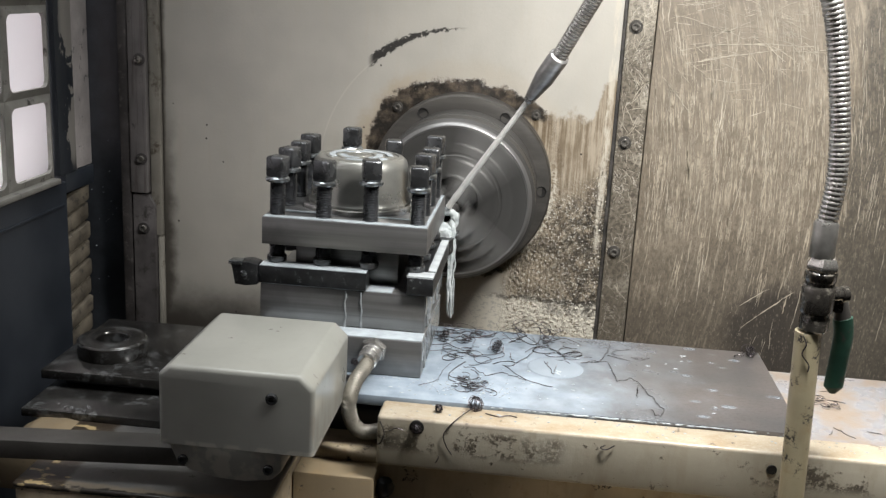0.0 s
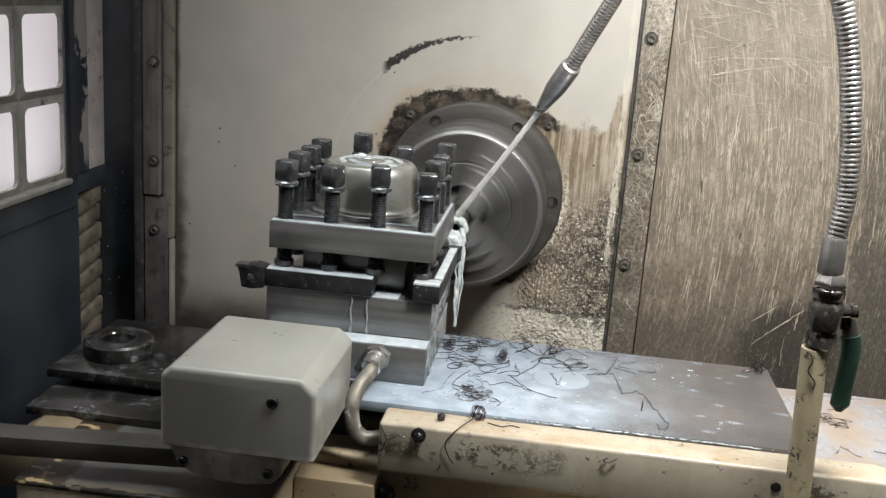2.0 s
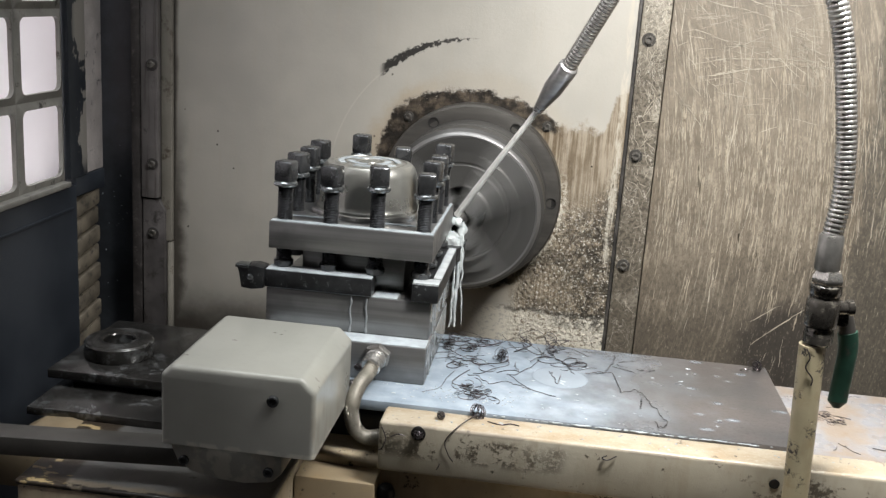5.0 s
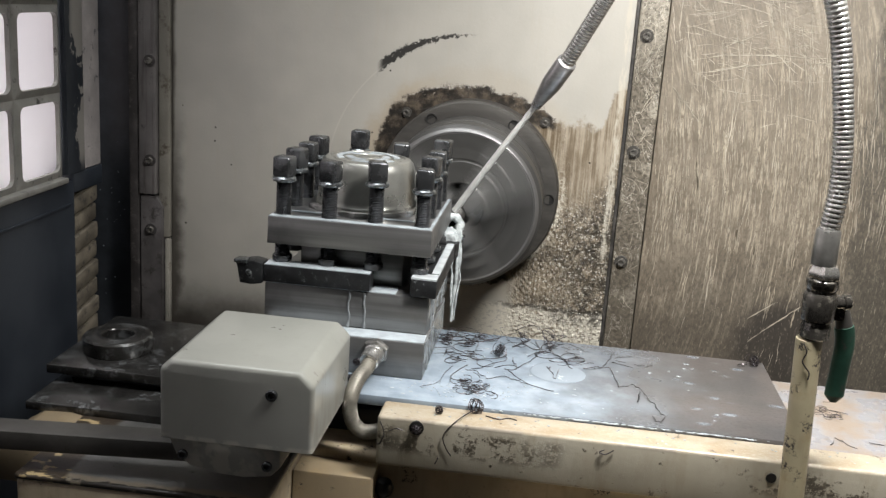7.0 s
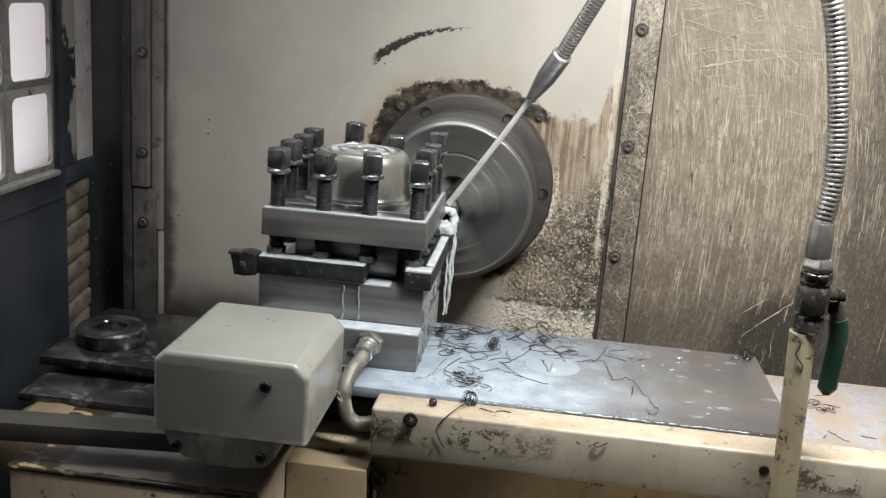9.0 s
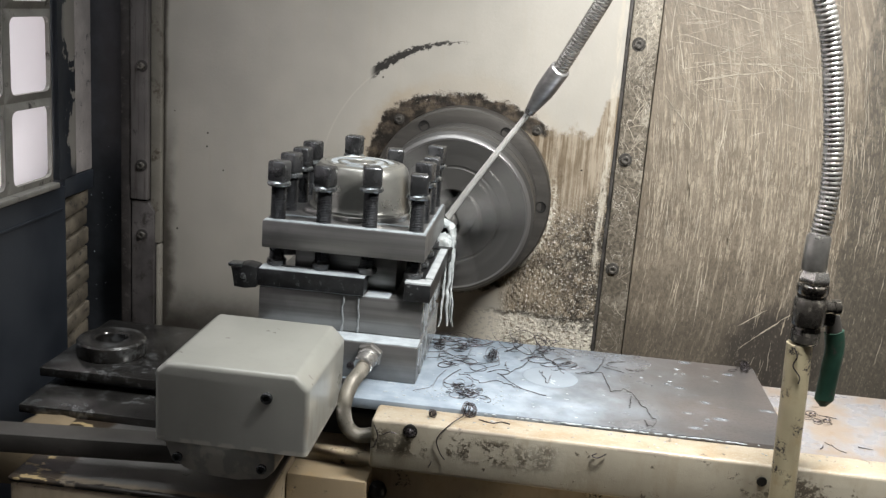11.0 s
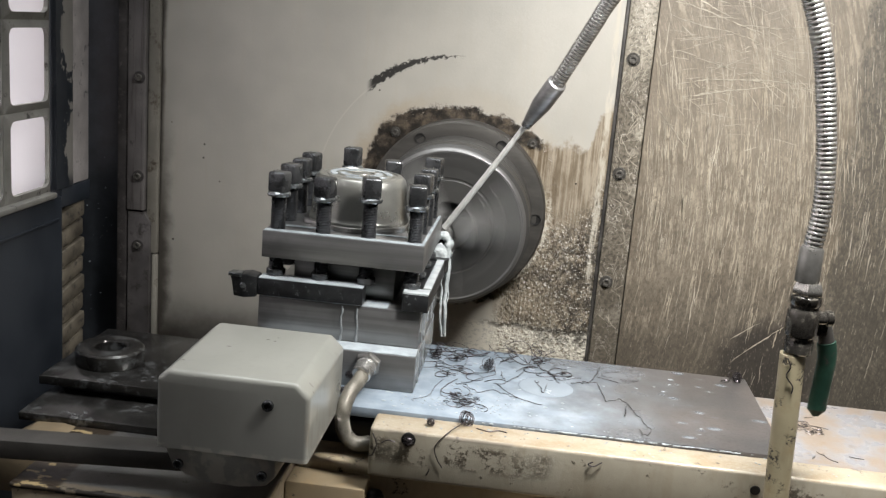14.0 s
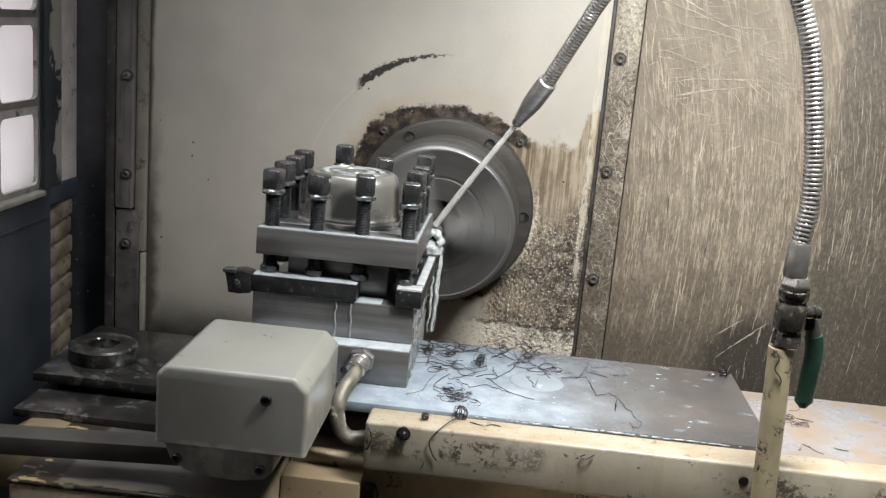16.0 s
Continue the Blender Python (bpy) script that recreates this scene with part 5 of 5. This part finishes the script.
def droplets():
    rng, bm = random.Random(21), B()
    for _ in range(210):
        x, y = rng.uniform(-0.03, 0.345), rng.uniform(-0.474, -0.28)
        if x < 0.01 and y > -0.432:
            continue
        if rng.random() < x * 3.2:
            continue
        r = rng.uniform(0.0005, 0.0013)
        bmesh.ops.create_icosphere(bm, subdivisions=1, radius=1, matrix=Matrix.Translation((x, y, 0.0001)) @ Matrix.Diagonal((r * rng.uniform(1.0, 3.2), r, r * 0.4, 1)))
    for _ in range(60):
        x, y = rng.uniform(-0.02, 0.5), rng.uniform(-0.509, -0.482)
        r = rng.uniform(0.0005, 0.0013)
        bmesh.ops.create_icosphere(bm, subdivisions=1, radius=1, matrix=Matrix.Translation((x, y, -0.0024)) @ Matrix.Diagonal((r * 1.2, r, r * 0.5, 1)))
    for _ in range(120):
        x, y, r = rng.gauss(0.05, 0.03), rng.gauss(-0.443, 0.012), rng.uniform(0.0004, 0.0010)
        if y > -0.475:
            bmesh.ops.create_icosphere(bm, subdivisions=1, radius=1, matrix=Matrix.Translation((x, y, 0.0002)) @ Matrix.Diagonal((r * 1.3, r, r * 0.7, 1)))
    for _ in range(110):
        x, r = rng.triangular(0.06, 0.345, 0.22), rng.uniform(0.0004, 0.0010)
        bmesh.ops.create_icosphere(bm, subdivisions=1, radius=1, matrix=Matrix.Translation((x, rng.gauss(-0.4795, 0.0006), -0.0012)) @ Matrix.Diagonal((r * rng.uniform(1.5, 5), r, r * 0.9, 1)))
    return bm


solid("coolant_drops", droplets(), M_FILM, (0.1, -0.38, 0), "beads of milky coolant scattered on the slide", "coolant", kind="stuff", ride=True)


RUNS = ((-0.0745, -0.4061, 0.0738, 0.0372), (-0.0590, -0.4061, 0.0738, 0.0372), (0.0036, -0.385, 0.073, 0.038), (0.0036, -0.368, 0.072, 0.040), (0.0050, -0.41, 0.035, 0.004), (0.0050, -0.37, 0.035, 0.008), (0.0036, -0.335, 0.07, 0.045), (0.0036, -0.30, 0.07, 0.039))
for i, (x, y, z0, z1) in enumerate(RUNS):
    q = random.Random(40 + i)
    pts = [(x, y + q.uniform(-0.001, 0.001) * (x > 0), z0 + (z1 - z0) * j / 6) for j in range(7)] if x > 0 else [(x + q.uniform(-0.0008, 0.0008), y, z0 + (z1 - z0) * j / 6) for j in range(7)]
    solid("coolant_run", sweep(B(), smooth_path(pts, 24), lambda j: 0.0007 + 0.0005 * abs(math.sin(j * 0.5 + i)) + 0.0005 * (j > 19), 8), M_RUN, pts[0], "thin run of white coolant down the tool post", "coolant", "coolant runs", ride=True)

# ---------------------------------------------------------------- swarf
def chip(bm, rng, c, n, curl, rise, r):
    """One wiry chip: a wandering, looping thread that stays above the floor."""
    p, a, pts = Vector(c), rng.uniform(0, 6.28), []
    k, step = rng.choice((-1, 1)) * curl, 0.0022
    for i in range(n):
        k += rng.uniform(-0.12, 0.12)
        k = max(-0.75, min(0.75, k))
        a += k
        p = p + Vector((math.cos(a), math.sin(a), 0)) * step
        z = c[2] + r + rise * (0.5 + 0.5 * math.sin(i * 0.21 + c[0] * 900))
        pts.append((p.x, p.y, z))
    sweep(bm, smooth_path(pts, n * 2), r, 5)


def swarf(seed, places, floor=0.0003):
    bm, rng = B(), random.Random(seed)
    for x, y, sx, sy, count, n, curl, rise in places:
        for _ in range(count):
            chip(bm, rng, (x + rng.uniform(-sx, sx), y + rng.uniform(-sy, sy), floor), rng.randint(n // 2, n), curl, rise, rng.uniform(0.00022, 0.00042))
    return bm


solid("metal_chips", swarf(5, [(0.028, -0.300, 0.020, 0.022, 24, 30, 0.34, 0.004), (0.045, -0.345, 0.03, 0.035, 18, 32, 0.18, 0.002), (0.110, -0.297, 0.02, 0.012, 14, 36, 0.16, 0.012), (0.060, -0.380, 0.03, 0.015, 5, 38, 0.12, 0.002),
                              (0.052, -0.435, 0.016, 0.014, 34, 12, 0.5, 0.003), (0.140, -0.335, 0.03, 0.02, 6, 30, 0.12, 0.002), (0.338, -0.290, 0.006, 0.005, 6, 14, 0.5, 0.004), (0.18, -0.31, 0.05, 0.03, 4, 22, 0.12, 0.001), (0.10, -0.30, 0.06, 0.02, 7, 26, 0.2, 0.003)]),
      M_CHIP, (0.1, -0.36, 0), "tangled dark blue steel swarf lying in the coolant", "swarf", kind="stuff", ride=True)


def nest(c, r, seed, loops=12, wire=0.00026):
    rng, bm = random.Random(seed), B()
    for _ in range(loops):
        ax = Vector((rng.uniform(-1, 1), rng.uniform(-1, 1), rng.uniform(-0.3, 1))).normalized()
        m, q = frame_of(ax), r * rng.uniform(0.6, 1.0)
        pts = [Vector(c) + m @ Vector((q * math.cos(i * 0.42), q * math.sin(i * 0.42), rng.uniform(-0.1, 0.1) * r)) for i in range(16)]
        sweep(bm, pts, wire, 5)
    return bm


NESTS = ((0.0725, -0.343, 0.0078, 0.0082, 1, "round nest of curled swarf on the wet slide"), (0.0615, -0.484, 0.0030, 0.0080, 2, "swarf nest hanging over the beam's edge"),
         (0.3385, -0.287, 0.0055, 0.006, 3, "small swarf nest at the slide's corner"), (0.030, -0.4970, 0.0012, 0.0040, 4, "short coil of swarf on the beam"), (0.0131, -0.5170, -0.0110, 0.005, 6, "swarf curl caught in the beam's screw hole"),
         (-0.0560, -0.474, 0.0125, 0.0038, 7, "fine swarf fuzz clinging to the conduit"), (-0.0585, -0.484, -0.002, 0.0036, 8, "fine swarf fuzz between box and conduit"), (-0.0535, -0.462, 0.0240, 0.0034, 9, "fine swarf fuzz at the conduit's gland"))
for x, y, z, r, s, label in NESTS:
    solid("swarf_nest", nest((x, y, z), r, s), M_CHIP, (x, y, z - r), label, "swarf", "swarf nests", kind="stuff", ride=True)
THREADS = [[(0.1588, -0.3534), (0.1761, -0.3464), (0.1842, -0.3255), (0.1926, -0.2913)],
           [(0.1587, -0.3566), (0.1732, -0.3456), (0.1873, -0.3511), (0.1929, -0.3929), (0.2058, -0.3861), (0.2128, -0.3959), (0.2186, -0.4144), (0.2281, -0.4458), (0.2304, -0.4607), (0.2231, -0.4704), (0.2195, -0.4587)],
           [(0.1041, -0.4150), (0.0915, -0.4053), (0.0813, -0.4007), (0.0631, -0.4093), (0.0527, -0.3923), (0.0418, -0.3957)],
           [(0.0870, -0.3456), (0.0891, -0.3617), (0.0942, -0.3716), (0.1068, -0.3445), (0.1134, -0.3146), (0.1081, -0.2851)],
           [(0.1200, -0.2944), (0.1271, -0.3156), (0.1391, -0.3327), (0.1550, -0.3209)],
           [(0.2124, -0.4019), (0.2103, -0.4196), (0.2079, -0.4314)], [(0.1349, -0.3639), (0.1297, -0.3907), (0.1253, -0.3669), (0.1217, -0.3599)]]
for i, line in enumerate(THREADS):
    q = random.Random(60 + i)
    pts = [Vector((x, y, 0.0010)) for x, y in line]
    kinked = [p + Vector((q.uniform(-0.0012, 0.0012), q.uniform(-0.0022, 0.0022), q.uniform(0, 0.0014))) for p in smooth_path(pts, len(pts) * 4)]
    solid("swarf_thread", sweep(B(), smooth_path(kinked, len(pts) * 10), 0.00034, 6), M_CHIP, kinked[0], "long kinked swarf thread lying on the wet slide", "swarf", "swarf threads on the slide", ride=True)
loose = swarf(8, [(0.395, -0.375, 0.006, 0.008, 7, 24, 0.5, 0.003), (0.40, -0.43, 0.03, 0.02, 4, 10, 0.08, 0.001), (0.42, -0.35, 0.03, 0.02, 2, 14, 0.1, 0.002)], -0.0106)
solid("loose_swarf", loose, M_CHIP, (0.4, -0.39, -0.0106), "loose swarf curls on the saddle top", "swarf", kind="stuff", ride=True)


def hanging(pts, label):
    return solid("swarf_thread", sweep(B(), smooth_path(pts, 30), 0.00055, 6), M_CHIP, pts[0], label, "swarf", "swarf threads on the beam", ride=True)


hanging([(0.0613, -0.4900, 0.0027), (0.0473, -0.5128, -0.0008), (0.0373, -0.5171, -0.0133), (0.0403, -0.5171, -0.0253), (0.0453, -0.5173, -0.0323)], "dark swarf thread hanging down the beam's face")
hanging([(-0.0192, -0.5166, -0.0073), (-0.0152, -0.5170, -0.0173), (-0.0182, -0.5170, -0.0273), (-0.0212, -0.5168, -0.0293)], "curved swarf thread stuck to the beam's end")
hanging([(0.0713, -0.4920, -0.0018), (0.0833, -0.4960, -0.0019), (0.0913, -0.4920, -0.0017), (0.0993, -0.4940, -0.0018)], "bent swarf thread on the beam's top")
hanging([(0.0013, -0.5168, -0.0133), (-0.0047, -0.5180, -0.0118), (-0.0107, -0.5171, -0.0153)], "short swarf thread by the screw hole")
hanging([(0.0313, -0.5168, -0.0418), (0.0333, -0.5172, -0.0373), (0.0338, -0.5172, -0.0348)], "swarf splinter stuck to the beam")
hanging([(0.1843, -0.5168, -0.0093), (0.1773, -0.5180, -0.0133), (0.1723, -0.5172, -0.0123), (0.1763, -0.5168, -0.0098)], "curled swarf thread on the beam's face")
hanging([(PX - 0.006, PY - 0.0095, 0.115), (PX - 0.003, PY - 0.0108, 0.108), (PX - 0.005, PY - 0.0106, 0.100), (PX + 0.001, PY - 0.0112, 0.092), (PX + 0.001, PY - 0.0112, 0.086)], "dark swarf thread stuck on the cream pipe")

# ---------------------------------------------------------------- what moves
def motions():
    times = [i * 0.5 for i in range(33)]
    for ob in CARRIED:
        p = ob.location.copy()
        walk(ob, [(t, Matrix.Translation((p.x, p.y + FEED * (t - 7), p.z))) for t in times])
    ticks = [i / FPS for i in range(16 * FPS + 1)]
    for ob, speed, lead in SPINNING:
        p = ob.location.copy()
        walk(ob, [(t, Matrix.Translation(p) @ Matrix.Rotation(radians(lead + speed * round((t - 7) * FPS)), 4, "Y")) for t in ticks])
    rng = random.Random(11)
    for ob, axis, turn, shake, fed in FLOWING:
        p, a, rows = ob.location.copy(), 0.0, []
        for i in range(161):
            t = i * 0.1
            a += radians(rng.uniform(0.2, 1.0) * turn)
            d = Vector((rng.uniform(-1, 1), rng.uniform(-1, 1), rng.uniform(-1, 1))) * shake
            rows.append((t, Matrix.Translation(p + d + Vector((0, fed * FEED * (t - 7), 0))) @ Matrix.Rotation(a, 4, axis)))
        walk(ob, rows)


motions()
